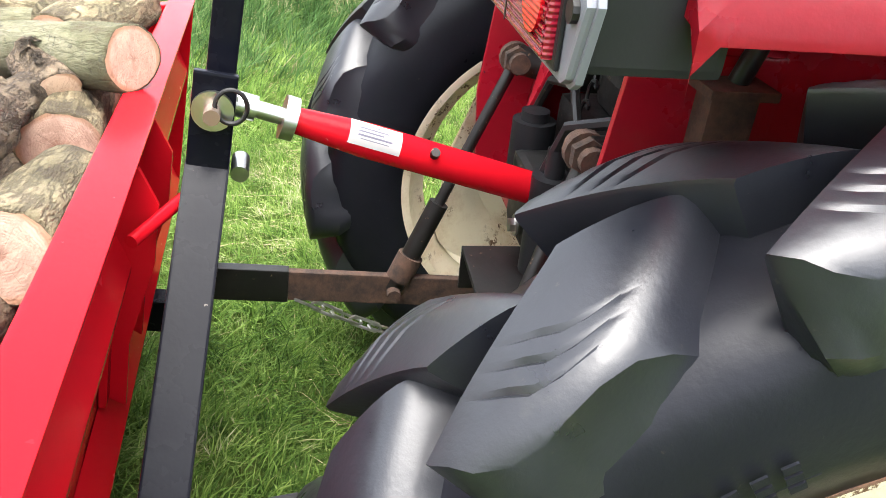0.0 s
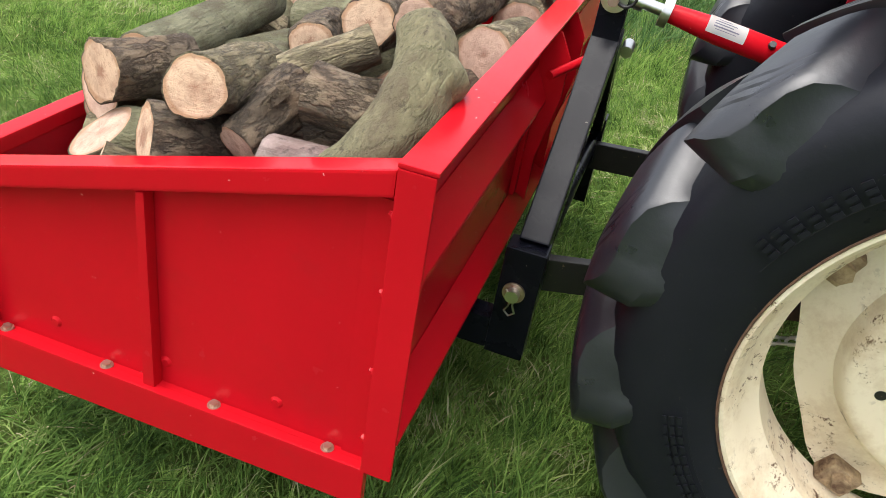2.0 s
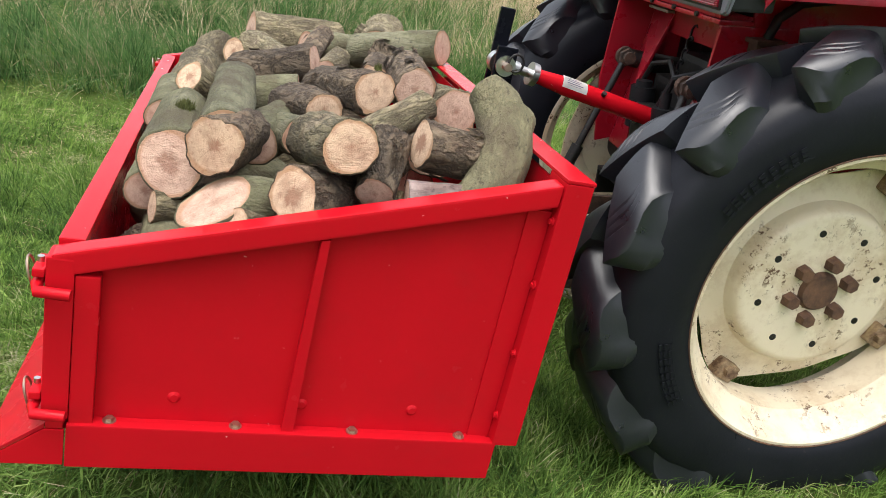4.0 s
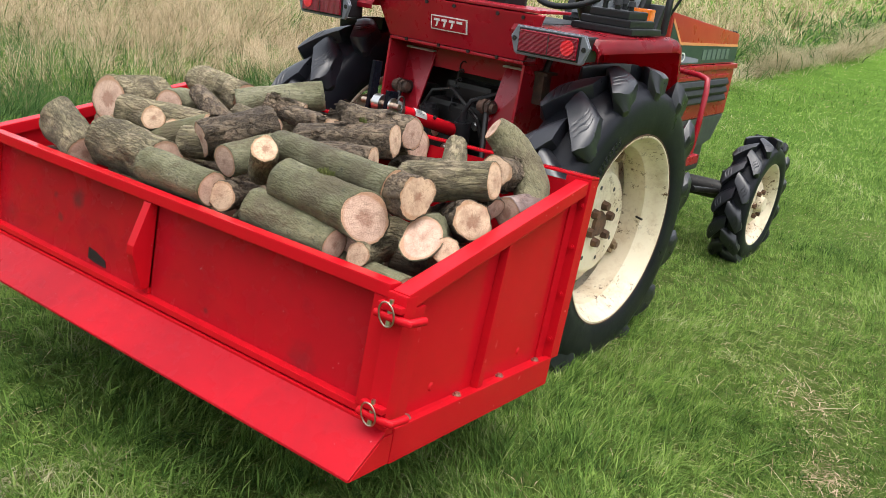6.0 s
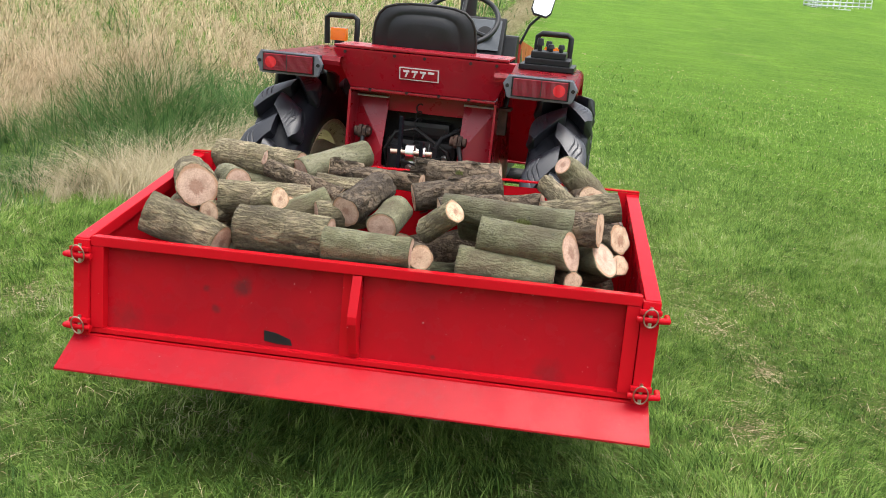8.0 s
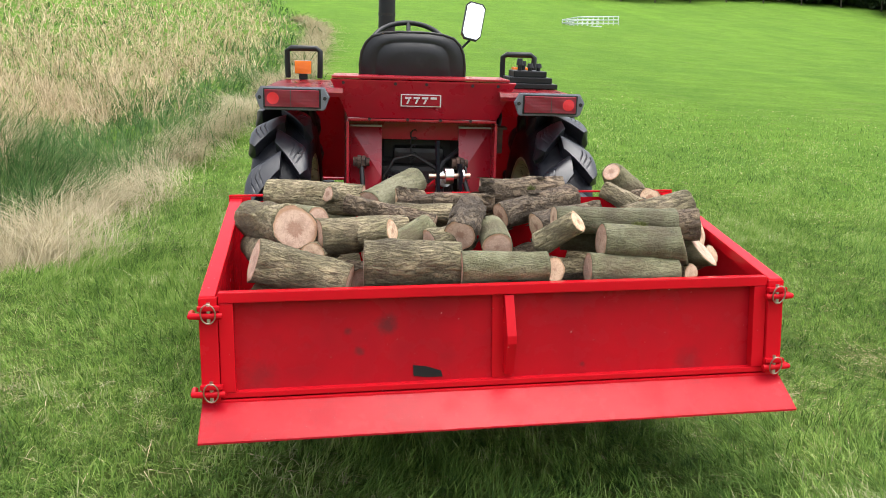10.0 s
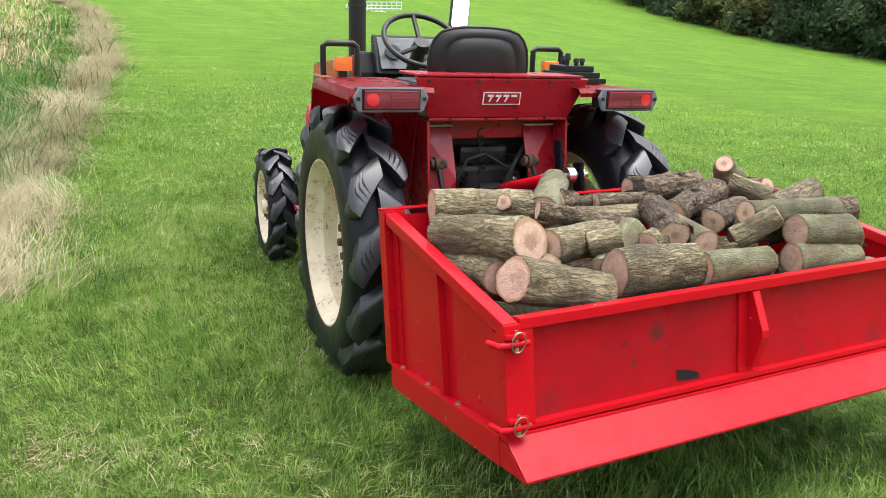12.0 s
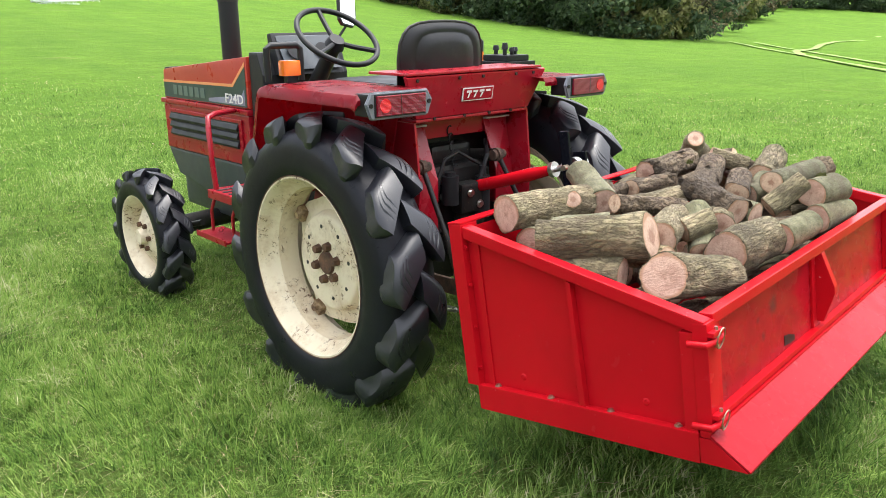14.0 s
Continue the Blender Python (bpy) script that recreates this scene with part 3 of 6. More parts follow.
tailgate = part("tailgate", box((-0.700, 0.028, 0.410), (0.700, 0.033, 0.65), 0.001), RED_DIRTY, transport_box)
part("gate_rail", box((-0.706, 0.0, 0.636), (0.706, 0.034, 0.662), 0.003), RED, tailgate)
part("gate_rail", box((-0.706, 0.004, 0.402), (0.706, 0.0275, 0.416), 0.002), RED, tailgate)
for s in (-1, 1):
    part("gate_stile", box((s * 0.672, 0.002, 0.4165), (s * 0.706, 0.0275, 0.6355), 0.002), RED, tailgate)
part("gate_brace", prism([(-0.006, 0.0275, 0.634), (-0.006, 0.002, 0.634), (-0.006, -0.031, 0.535), (-0.006, -0.031, 0.515), (-0.006, 0.002, 0.43), (-0.006, 0.0275, 0.43)], (0.024, 0, 0), 0.002), RED, tailgate)
part("gate_brace", box((-0.034, 0.020, 0.4165), (0.018, 0.0275, 0.6355), 0.001), RED, tailgate)
bm = prism([(-0.237, 0.0262, 0.457), (-0.205, 0.0262, 0.453), (-0.166, 0.0262, 0.44), (-0.161, 0.0262, 0.424), (-0.20, 0.0262, 0.424), (-0.236, 0.0262, 0.429)], (0, 0.0012, 0))
part("scuff_patch", bm, PLASTIC, tailgate, "scraped bare black patch")
lip = part("loading_lip", prism([(-0.752, 0.0, 0.392), (-0.752, -0.087, 0.326), (-0.752, -0.087, 0.321), (-0.752, 0.0, 0.384)], (1.504, 0, 0), 0.001), RED_DIRTY, transport_box)
part("sill", box((-0.752, 0.0005, 0.384), (0.752, 0.024, 0.398), 0.002), RED, transport_box)
for s in (-1, 1):
    part("lip_gusset", prism([(s * 0.748, -0.001, 0.382), (s * 0.748, -0.083, 0.321), (s * 0.748, 0.026, 0.321), (s * 0.748, 0.026, 0.382)], (s * 0.005, 0, 0), 0.001), RED, lip)
    part("rear_post", box((s * 0.7075, -0.006, 0.3985), (s * 0.7505, 0.0295, 0.652), 0.003), RED, transport_box)
    for z in (0.437, 0.628):
        lug = part("hinge_lug", box((s * 0.700, -0.022, z - 0.006), (s * 0.752, -0.0065, z + 0.006), 0.003), RED, transport_box)
        part("hinge_bar", tube([(s * 0.695, -0.016, z - 0.018), (s * 0.75, -0.016, z - 0.018), (s * 0.768, -0.012, z - 0.018), (s * 0.772, 0.03, z - 0.018)], 0.008, 10), RED, lug, smooth=True)
        part("linch_pin", rod((s * 0.726, -0.016, z - 0.034), (s * 0.726, -0.016, z + 0.014), 0.0045), ZINC, lug, smooth=True)
        ring = [(s * 0.726 + 0.017 * math.cos(t), -0.026 - 0.006 * math.sin(t), z - 0.012 + 0.024 * math.sin(t)) for t in [k * math.pi / 12 for k in range(24)]]
        part("pin_ring", tube(ring, 0.0018, 8, True), BRASSY, lug, smooth=True)

# black hitch frame welded to the headboard
HXC = -0.02
hitch = part("hitch_frame", box((HXC - 0.045, 0.786, 0.80), (HXC - 0.033, 0.822, 1.035), 0.003), BLACK, transport_box, "black welded steel A-frame hitch")
part("pin_plate", box((HXC + 0.033, 0.775, 0.80), (HXC + 0.045, 0.825, 0.955), 0.003), BLACK, hitch)
for s in (-1, 1):
    a, b = Vector((HXC + s * 0.022, 0.80, 0.825)), Vector((HXC + s * 0.325, 0.795, 0.545))
    d = (b - a).normalized()
    up = Vector((0, 1, 0))
    sd = d.cross(up)
    bm = bmesh.new()
    add_prism(bm, [a + (sd * u + up * v) * 0.026 for u, v in ((-1, -1), (1, -1), (1, 1), (-1, 1))], b - a, 0.003)
    part("diagonal_bar", bm, BLACK, hitch)
    part("lower_bracket", box((HXC + s * 0.318, 0.755, 0.33), (HXC + s * 0.368, 0.825, 0.555), 0.003), BLACK, hitch)
    part("bracket_foot", box((HXC + s * 0.318, 0.699, 0.335), (HXC + s * 0.366, 0.7545, 0.40), 0.003), BLACK, hitch)
    px = HXC + s * 0.37
    part("lower_pin", rod((px - s * 0.12, 0.785, 0.472), (px + s * 0.018, 0.785, 0.472), 0.012), ZINC, hitch, smooth=True)
    part("pin_washer", rod((px, 0.785, 0.472), (px + s * 0.004, 0.785, 0.472), 0.02, n=20), BRASSY, hitch, smooth=True)
    part("r_clip", tube([(px + s * 0.012, 0.772, 0.482), (px + s * 0.012, 0.785, 0.470), (px + s * 0.012, 0.782, 0.45), (px + s * 0.012, 0.776, 0.438), (px + s * 0.012, 0.786, 0.43), (px + s * 0.012, 0.795, 0.438), (px + s * 0.012, 0.789, 0.452), (px + s * 0.012, 0.789, 0.478)], 0.0018, 6), ZINC, hitch, smooth=True)
part("cross_tube", rod((HXC - 0.318, 0.80, 0.50), (HXC + 0.318, 0.80, 0.50), 0.018), BLACK, hitch, smooth=True)
part("spacer_knob", rod((HXC - 0.06, 0.84, 0.812), (HXC - 0.02, 0.84, 0.806), 0.012), ZINC, hitch, smooth=True)

# ---- top link ----
tl_a, tl_b = Vector((HXC, 0.80, 0.912)), Vector((-0.03, 1.36, 0.83))
tl_d = (tl_b - tl_a).normalized()
top_link = solid("top_link", add_rod(rod(tl_a + tl_d * 0.19, tl_b - tl_d * 0.09, 0.0235, n=24), tl_a + tl_d * 0.10, tl_a + tl_d * 0.19, 0.017, 0.0235, 24), RED, "red tubular tractor top link with a white label", "top link", smooth=True)
part("threaded_end", add_rod(rod(tl_a + tl_d * 0.03, tl_a + tl_d * 0.105, 0.011), tl_a + tl_d * 0.083, tl_a + tl_d * 0.099, 0.028, n=24), ZINC, top_link, "zinc-plated threaded rod with a collar", smooth=True)
part("ball_end", add_rod(rod(tl_a - Vector((0.014, 0, 0)), tl_a + Vector((0.014, 0, 0)), 0.028, n=24), tl_a + tl_d * 0.02, tl_a + tl_d * 0.05, 0.016), ZINC, top_link, "zinc-plated ball end", smooth=True)
part("pin", rod(tl_a - Vector((0.07, 0, 0)), tl_a + Vector((0.075, 0, 0)), 0.0095), BRASSY, top_link, smooth=True)
part("washer", rod(tl_a + Vector((0.047, 0, 0)), tl_a + Vector((0.053, 0, 0)), 0.024, n=24), ZINC, top_link, smooth=True)
part("linch_ring", tube([tl_a + Vector((0.062, 0.02 + 0.018 * math.cos(t), 0.012 + 0.02 * math.sin(t))) for t in [k * math.pi / 10 for k in range(20)]], 0.0028, 8, True), GRIMY, top_link, smooth=True)
part("tractor_end", add_rod(rod(tl_b - tl_d * 0.095, tl_b, 0.012), tl_b - Vector((0.016, 0, 0)), tl_b + Vector((0.016, 0, 0)), 0.026), GRIMY, top_link, smooth=True)
lm = Matrix.Translation(tl_a + tl_d * 0.20) @ tl_d.to_track_quat("Z", "Y").to_matrix().to_4x4()
lx = lm.to_3x3() @ Vector((1, 0, 0))
face = math.atan2((lm.to_3x3() @ Vector((0, 1, 0))).dot(Vector((0.75, 0, 0.66))), lx.dot(Vector((0.75, 0, 0.66))))


def label_patch(z0, z1, a0, a1, r):
    b = bmesh.new()
    rows = [[b.verts.new(lm @ Vector((r * math.cos(face + t), r * math.sin(face + t), z))) for t in [a0 + (a1 - a0) * k / 10 for k in range(11)]] for z in (z0, z1)]
    for k in range(10):
        b.faces.new((rows[0][k], rows[0][k + 1], rows[1][k + 1], rows[1][k]))
    bmesh.ops.solidify(b, geom=b.faces[:], thickness=0.0004)
    return b


part("adjuster_hole", rod(Vector((-0.0155, 1.08, 0.871)) + Vector((0.010, 0, 0.013)), Vector((-0.0155, 1.08, 0.871)) + Vector((0.0155, 0, 0.0195)), 0.0065, n=14), GRIMY, top_link)
label_ = part("label", label_patch(-0.035, 0.035, -0.75, 0.75, 0.0242), WHITE, top_link, "white paper label", smooth=True)
for k, (z0, z1, a0, a1) in enumerate(((-0.024, 0.022, 0.12, 0.22), (-0.024, 0.010, -0.08, 0.0), (-0.024, 0.016, -0.28, -0.2), (-0.018, 0.005, -0.46, -0.4), (-0.020, 0.018, 0.34, 0.38))):
    part("print_bar", label_patch(z0, z1, a0, a1, 0.0247), BAR_GREY, label_)

# ---- tractor (its own frame: rear axle centre, x right, y ahead, z up) ----
TM = pose(-0.065, 1.45, 0.66) @ pose(0, 0, 0, 0, 0, -4) @ pose(0, 0, 0, 8.5, 0, 0) @ pose(0, 0, 0, 0, 1.4, 0)
tractor = thing("tractor", "compact red four-wheel-drive tractor with cream wheels, parked on grass", "tractor", TM)


def lug_mesh(x1, lead, rc, rt, w0, w1, side, name):
    """One tread bar from the middle of the tyre to its shoulder: steep leading wall under a sharp crest, long hollow back
    that runs down to the next bar, three flex grooves, and a pointed end that hangs over the shoulder onto a buttress."""
    k = rt / 0.535
    us = [0.0, 0.10, 0.22, 0.34, 0.44, 0.50, 0.525, 0.545, 0.565, 0.61, 0.635, 0.655, 0.675, 0.72, 0.745, 0.765, 0.785, 0.84, 0.90, 0.95, 0.98, 1.0]
    cut = ((0.0, 0.08), (0.02, 0.0), (0.06, 0.0), (0.20, 0.012), (0.35, 0.035), (0.50, 0.065), (0.62, 0.105), (0.72, 0.16), (0.80, 0.24), (0.87, 0.40), (0.94, 0.70), (1.0, 1.04))
    ends = ((0.0, 0.08, 0.30, 0.56, 0.75, 0.88, 1.0), (0.80, 0.85, 0.96, 1.13, 0.99, 0.86, 0.76))

    def at(u, v, f):
        """u along the bar, v across it from the leading edge; f: share of the way down to the carcass."""
        q = u * float(np.interp(v, *ends))
        w = w0 + (w1 - w0) * min(1.0, q / 0.85) ** 1.2
        top = rt - 0.007 * k * q * q - 0.013 * k * max(0.0, (q - 0.86) / 0.2) ** 1.5
        low = rc - 0.004 * k - 0.020 * k * q ** 2.2
        r = top + (low - top) * f
        if 0.15 < v < 0.68:
            for g in (0.545, 0.655, 0.765):
                r -= 0.0034 * k * max(0.0, 1.0 - abs(u - g) / 0.020) * min(1.0, (v - 0.15) / 0.08, (0.68 - v) / 0.15)
        t = -lead * min(q, 1.02) ** 1.12 + v * w / rt
        return Vector((side * (-0.012 * k + (x1 + 0.012 * k) * (min(q, 1.0) + 0.35 * max(0.0, q - 1.0))), r * math.sin(t), r * math.cos(t)))

    bm = bmesh.new()
    top = [[bm.verts.new(at(u, v, f)) for v, f in cut] for u in us]
    for ra, rb in zip(top, top[1:]):
        for n in range(len(cut) - 1):
            bm.faces.new((ra[n], ra[n + 1], rb[n + 1], rb[n]))
    # steep, slightly undercut leading wall
    low0 = [bm.verts.new(at(u, 0.035, 1.06)) for u in us]
    for i in range(len(us) - 1):
        bm.faces.new((low0[i], top[i][0], top[i + 1][0], low0[i + 1]))
    # end wall over the shoulder, thinning out to a ridge on the side wall
    prev = [low0[-1]] + top[-1]
    tip = [p.co.copy() for p in prev]
    tc = math.atan2(tip[6].y, tip[6].z)
    for fall, draw, out in ((0.25, 0.03, 0.012), (0.60, 0.16, 0.016), (1.0, 0.50, -0.008)):
        row = []
        for n, p in enumerate(tip):
            t = math.atan2(p.y, p.z)
            t += (tc + 0.015 - t) * draw
            r0 = p.yz.length
            r = r0 + (min(r0, 0.424 * k) - r0) * fall
            edge = math.sin(math.pi * min(1.0, n / 8.0)) if n < 8 else 0.0
            x = abs(p.x) + ((0.110 + out * edge) * k - abs(p.x)) * min(1.0, fall * 1.15) - 0.007 * k * (1 - edge)
            row.append(bm.verts.new((side * x, r * math.sin(t), r * math.cos(t))))
        for n in range(len(row) - 1):
            bm.faces.new((prev[n], prev[n + 1], row[n + 1], row[n]))
        prev = row
    bm.faces.new(top[0] + [low0[0]])
    me = finish(bm, name, TREAD, True)
    me.set_sharp_from_angle(angle=radians(30))
    return me


def tyre_mesh(R, bead, half, depth, name):
    rc = R - depth
    prof = [(-half * 0.78, bead), (-half * 0.90, bead + 0.010), (-half * 0.97, bead + (rc - bead) * 0.30), (-half * 0.99, bead + (rc - bead) * 0.46), (-half * 0.975, bead + (rc - bead) * 0.62), (-half * 0.93, bead + (rc - bead) * 0.76), (-half * 0.83, bead + (rc - bead) * 0.87), (-half * 0.55, bead + (rc - bead) * 0.95), (0, rc - 0.002)]
    prof = prof + [(-a, r) for a, r in prof[-2::-1]]
    bm = bmesh.new()
    add_lathe(bm, prof, 96)
    return finish(bm, name, RUBBER, "all")


def fit_tyre(wheel, flip, tyre, lugs, n):
    """Carcass and its tread bars under one wheel; the bars lean the same way on both sides of the tractor."""
    base = Matrix.Rotation(math.pi, 4, "Z") if flip else Matrix()
    ty = new("tyre", tyre)
    ty.parent, ty.matrix_local = wheel, base
    tagged(ty, "black agricultural tyre, dusty and scuffed")
    for k in range(n):
        for i, me in enumerate(lugs):
            b = new("tread_bar", me)
            b.parent = wheel
            b.matrix_local = base @ Matrix.Rotation(-2 * math.pi * (k + 0.5 * i) / n, 4, "X")


REAR_TYRE = tyre_mesh(0.535, 0.322, 0.115, 0.035, "rear_tyre")
FRONT_TYRE = tyre_mesh(0.332, 0.205, 0.080, 0.026, "front_tyre")
REAR_LUGS = [lug_mesh(0.110, 0.33, 0.500, 0.546, 0.120, 0.190, s, "tread_bar") for s in (-1, 1)]
FRONT_LUGS = [lug_mesh(0.078, 0.36, 0.306, 0.339, 0.073, 0.115, s, "tread_bar") for s in (-1, 1)]


def rim_bm(bead, half, inner):
    bm = bmesh.new()
    prof = [(half * 0.86, bead + 0.012), (half * 0.90, bead + 0.012), (half * 0.90, bead + 0.004), (half * 0.82, bead - 0.004), (half * 0.62, bead - 0.012), (half * 0.45, bead - 0.02), (half * 0.3, inner), (-half * 0.45, inner), (-half * 0.6, bead - 0.015), (-half * 0.88, bead - 0.002), (-half * 0.92, bead + 0.010)]
    outer = [(a, r + 0.005) for a, r in prof[::-1]]
    add_lathe(bm, prof + outer, 96, closed=True)
    return bm


def rear_wheel(s):
    """Built for the right side; the left one is turned half round."""
    at = Matrix.Translation((0.0135 + s * 0.5525, 0.027, -0.014)) @ (Matrix() if s > 0 else Matrix.Rotation(math.pi, 4, "Z"))
    wheel = part("rear_wheel", rim_bm(0.322, 0.115, 0.285), RIM, tractor, "cream-painted rear wheel with rust spots", smooth=True)
    wheel.matrix_local = at
    fit_tyre(wheel, s < 0, REAR_TYRE, REAR_LUGS, 14)
    bm = bmesh.new()
    n = 96
    rows = []
    for a, r, lobe in ((0.034, 0.0005, 0), (0.034, 0.10, 0), (0.034, 0.164, 0), (0.032, 0.174, 0), (0.026, 0.181, 0), (0.010, 0.186, 0), (-0.006, 0.192, 0.0), (-0.016, 0.212, 0.1), (-0.022, 0.243, 1.0), (-0.030, 0.241, 1.0), (-0.024, 0.206, 0.2), (-0.006, 0.176, 0), (0.024, 0.160, 0), (0.026, 0.0005, 0)):
        row = []
        for k in range(n):
            t = 2 * math.pi * k / n
            ear = max(0.0, math.cos(4 * (t - radians(58))) * 0.5 + 0.5) ** 2.2
            q = r + lobe * 0.042 * ear
            row.append(bm.verts.new((a - 0.006 * lobe * ear, q * math.cos(t), q * math.sin(t))))
        rows.append(row)
    for ra, rb in zip(rows, rows[1:]):
        for k in range(n):
            bm.faces.new((ra[k], ra[(k + 1) % n], rb[(k + 1) % n], rb[k]))
    disc = part("wheel_disc", bm, RIM, wheel, "rusty cream wheel disc", smooth=True)
    disc.matrix_local = Matrix.Translation((-0.030, 0, 0))
    for k in range(4):
        rot = Matrix.Rotation(radians(58 + 90 * k), 4, "X")
        bm = bmesh.new()
        add_box(bm, (-0.058, 0.240, -0.026), (-0.026, 0.284, 0.026), 0.006, rot)
        add_rod(bm, rot @ Vector((-0.026, 0.256, 0)), rot @ Vector((-0.010, 0.256, 0)), 0.015, n=6)
        part("rim_clamp", bm, FLAKED, wheel, "rusted rim clamp with flaking cream paint")
    for k in range(6):
        t = 2 * math.pi * k / 6 + 0.3
        bm = rod((0.034, 0.066 * math.cos(t), 0.066 * math.sin(t)), (0.056, 0.066 * math.cos(t), 0.066 * math.sin(t)), 0.019, 0.015, 6)
        part("wheel_nut", bm, RUST, disc)
    part("hub_cap", rod((0.034, 0, 0), (0.044, 0, 0), 0.046, 0.040, 24), RUST, disc, smooth=True)
    for k in range(8):
        t = 2 * math.pi * k / 8 + 0.2
        part("disc_hole", rod((0.0335, 0.135 * math.cos(t), 0.135 * math.sin(t)), (0.0345, 0.135 * math.cos(t), 0.135 * math.sin(t)), 0.0080, n=14), GRIMY, disc)
    part("bead_rust", tube([(0.1035, 0.3345 * math.cos(2 * math.pi * k / 72), 0.3345 * math.sin(2 * math.pi * k / 72)) for k in range(72)], 0.0022, 6, True), RUST, wheel, "rusty edge where rim meets tyre", smooth=True)
    if s > 0:
        # moulded, illegible lettering panels on the side wall
        for a0, a1 in ((118, 150), (186, 214)):
            for r_ in (0.372, 0.408):
                arc_pts = [(0.1100, r_ * math.cos(radians(a0 + (a1 - a0) * k / 14)), r_ * math.sin(radians(a0 + (a1 - a0) * k / 14))) for k in range(15)]
                part("sidewall_ridge", tube(arc_pts, 0.0014, 6), RUBBER, wheel, smooth=True)
            for r_ in (0.380, 0.390, 0.400):
                for k in range(9):
                    t = radians(a0 + 3 + (a1 - a0 - 6) * k / 8.6)
                    rot = Matrix.Rotation(t, 4, "X")
                    part("moulded_bar", box((0.1185, r_ - 0.003, -0.006), (0.1206, r_ + 0.003, 0.006), 0.0, rot), RUBBER, wheel)
    part("valve", rod((0.02, 0.276, -0.02), (0.05, 0.262, -0.02), 0.004), GRIMY, wheel)
    return wheel


def front_wheel(s):
    at = Matrix.Translation(((0.600, 1.66, -0.195) if s > 0 else (-0.575, 1.56, -0.205))) @ (Matrix() if s > 0 else Matrix.Rotation(math.pi, 4, "Z"))
    wheel = part("front_wheel", rim_bm(0.205, 0.078, 0.178), RIM, tractor, "small cream front wheel, stained with rust", smooth=True)
    wheel.matrix_local = at
    fit_tyre(wheel, s < 0, FRONT_TYRE, FRONT_LUGS, 14)
    bm = bmesh.new()
    add_lathe(bm, [(0.04, 0.0005), (0.04, 0.085), (0.03, 0.105), (0.0, 0.15), (-0.02, 0.182), (-0.026, 0.182), (-0.006, 0.148), (0.022, 0.102), (0.03, 0.08), (0.03, 0.0005)], 48)
    disc = part("wheel_disc", bm, RIM, wheel, smooth=True)
    part("hub", rod((0.04, 0, 0), (0.075, 0, 0), 0.045, 0.038, 20), RIM, disc, smooth=True)
    for k in range(6):
        t = 2 * math.pi * k / 6
        part("wheel_nut", rod((0.04, 0.066 * math.cos(t), 0.066 * math.sin(t)), (0.058, 0.066 * math.cos(t), 0.066 * math.sin(t)), 0.013, n=6), RUST, disc)
    return wheel


for s in (-1, 1):
    rear_wheel(s)
    front_wheel(s)

# axles and gearbox
part("rear_axle", add_rod(rod((-0.52, 0.027, -0.014), (0.54, 0.027, -0.014), 0.075, n=24), (-0.30, 0.027, -0.014), (0.32, 0.027, -0.014), 0.10, n=24), GRIMY, tractor, "oily black rear axle casing", smooth=True)
gear = part("gearbox", add_box(box((-0.155, -0.10, -0.16), (0.155, 0.70, 0.16), 0.02), (-0.12, 0.70, -0.14), (0.12, 1.10, 0.20), 0.02), GRIMY, tractor, "oily black gearbox casing")
part("lift_housing", add_box(box((-0.15, -0.10, 0.161), (0.15, 0.20, 0.30), 0.02), (-0.10, -0.06, 0.30), (0.11, 0.15, 0.37), 0.02), GRIMY, gear)
# added dark plate: stands in for the shade at the back of the recess
part("bulkhead", box((-0.28, 0.021, 0.15), (0.30, 0.03, 0.48), 0.002), GRIMY, gear)
part("oil_pipe", tube([(-0.13, -0.12, 0.18), (-0.14, -0.14, 0.26), (-0.10, -0.13, 0.33), (-0.02, -0.12, 0.35), (0.05, -0.13, 0.31), (0.12, -0.14, 0.27), (0.15, -0.13, 0.18)], 0.007, 8), GRIMY, gear, smooth=True)
part("oil_pipe", tube([(0.02, -0.15, 0.12), (0.04, -0.17, 0.22), (0.10, -0.16, 0.33), (0.17, -0.08, 0.37)], 0.009, 8), PLASTIC, gear, smooth=True)
part("filter_can", add_rod(rod((-0.09, -0.15, 0.16), (-0.09, -0.15, 0.27), 0.034, n=20), (-0.09, -0.15, 0.27), (-0.09, -0.15, 0.285), 0.022), PLASTIC, gear, smooth=True)
part("pto_shaft", add_rod(rod((0, -0.18, -0.05), (0, -0.10, -0.05), 0.018, n=6), (0, -0.13, -0.05), (0, -0.10, -0.05), 0.05), GRIMY, gear, smooth=True)
part("pto_guard", add_box(box((-0.10, -0.24, 0.03), (0.10, -0.101, 0.04), 0.002), (-0.10, -0.24, -0.04), (-0.092, -0.101, 0.029), 0.002), GRIMY, gear)
part("valve_block", box((-0.06, -0.185, 0.12), (0.05, -0.121, 0.235), 0.012), GRIMY, gear)
part("hydraulic_cylinder", add_rod(rod((0.075, -0.16, 0.10), (0.075, -0.16, 0.25), 0.030, n=20), (0.075, -0.16, 0.25), (0.075, -0.16, 0.29), 0.014), PLASTIC, gear, smooth=True)
part("link_bracket", box((-0.045, -0.155, 0.06), (0.045, -0.1215, 0.115), 0.006), GRIMY, gear)
for (x, y, z) in ((-0.11, -0.13, 0.19), (0.11, -0.13, 0.24), (-0.11, -0.13, 0.25), (-0.02, -0.19, 0.20), (0.03, -0.19, 0.15)):
    bolt(gear, (x, y, z), (0, -1, 0), 0.011, ZINC)
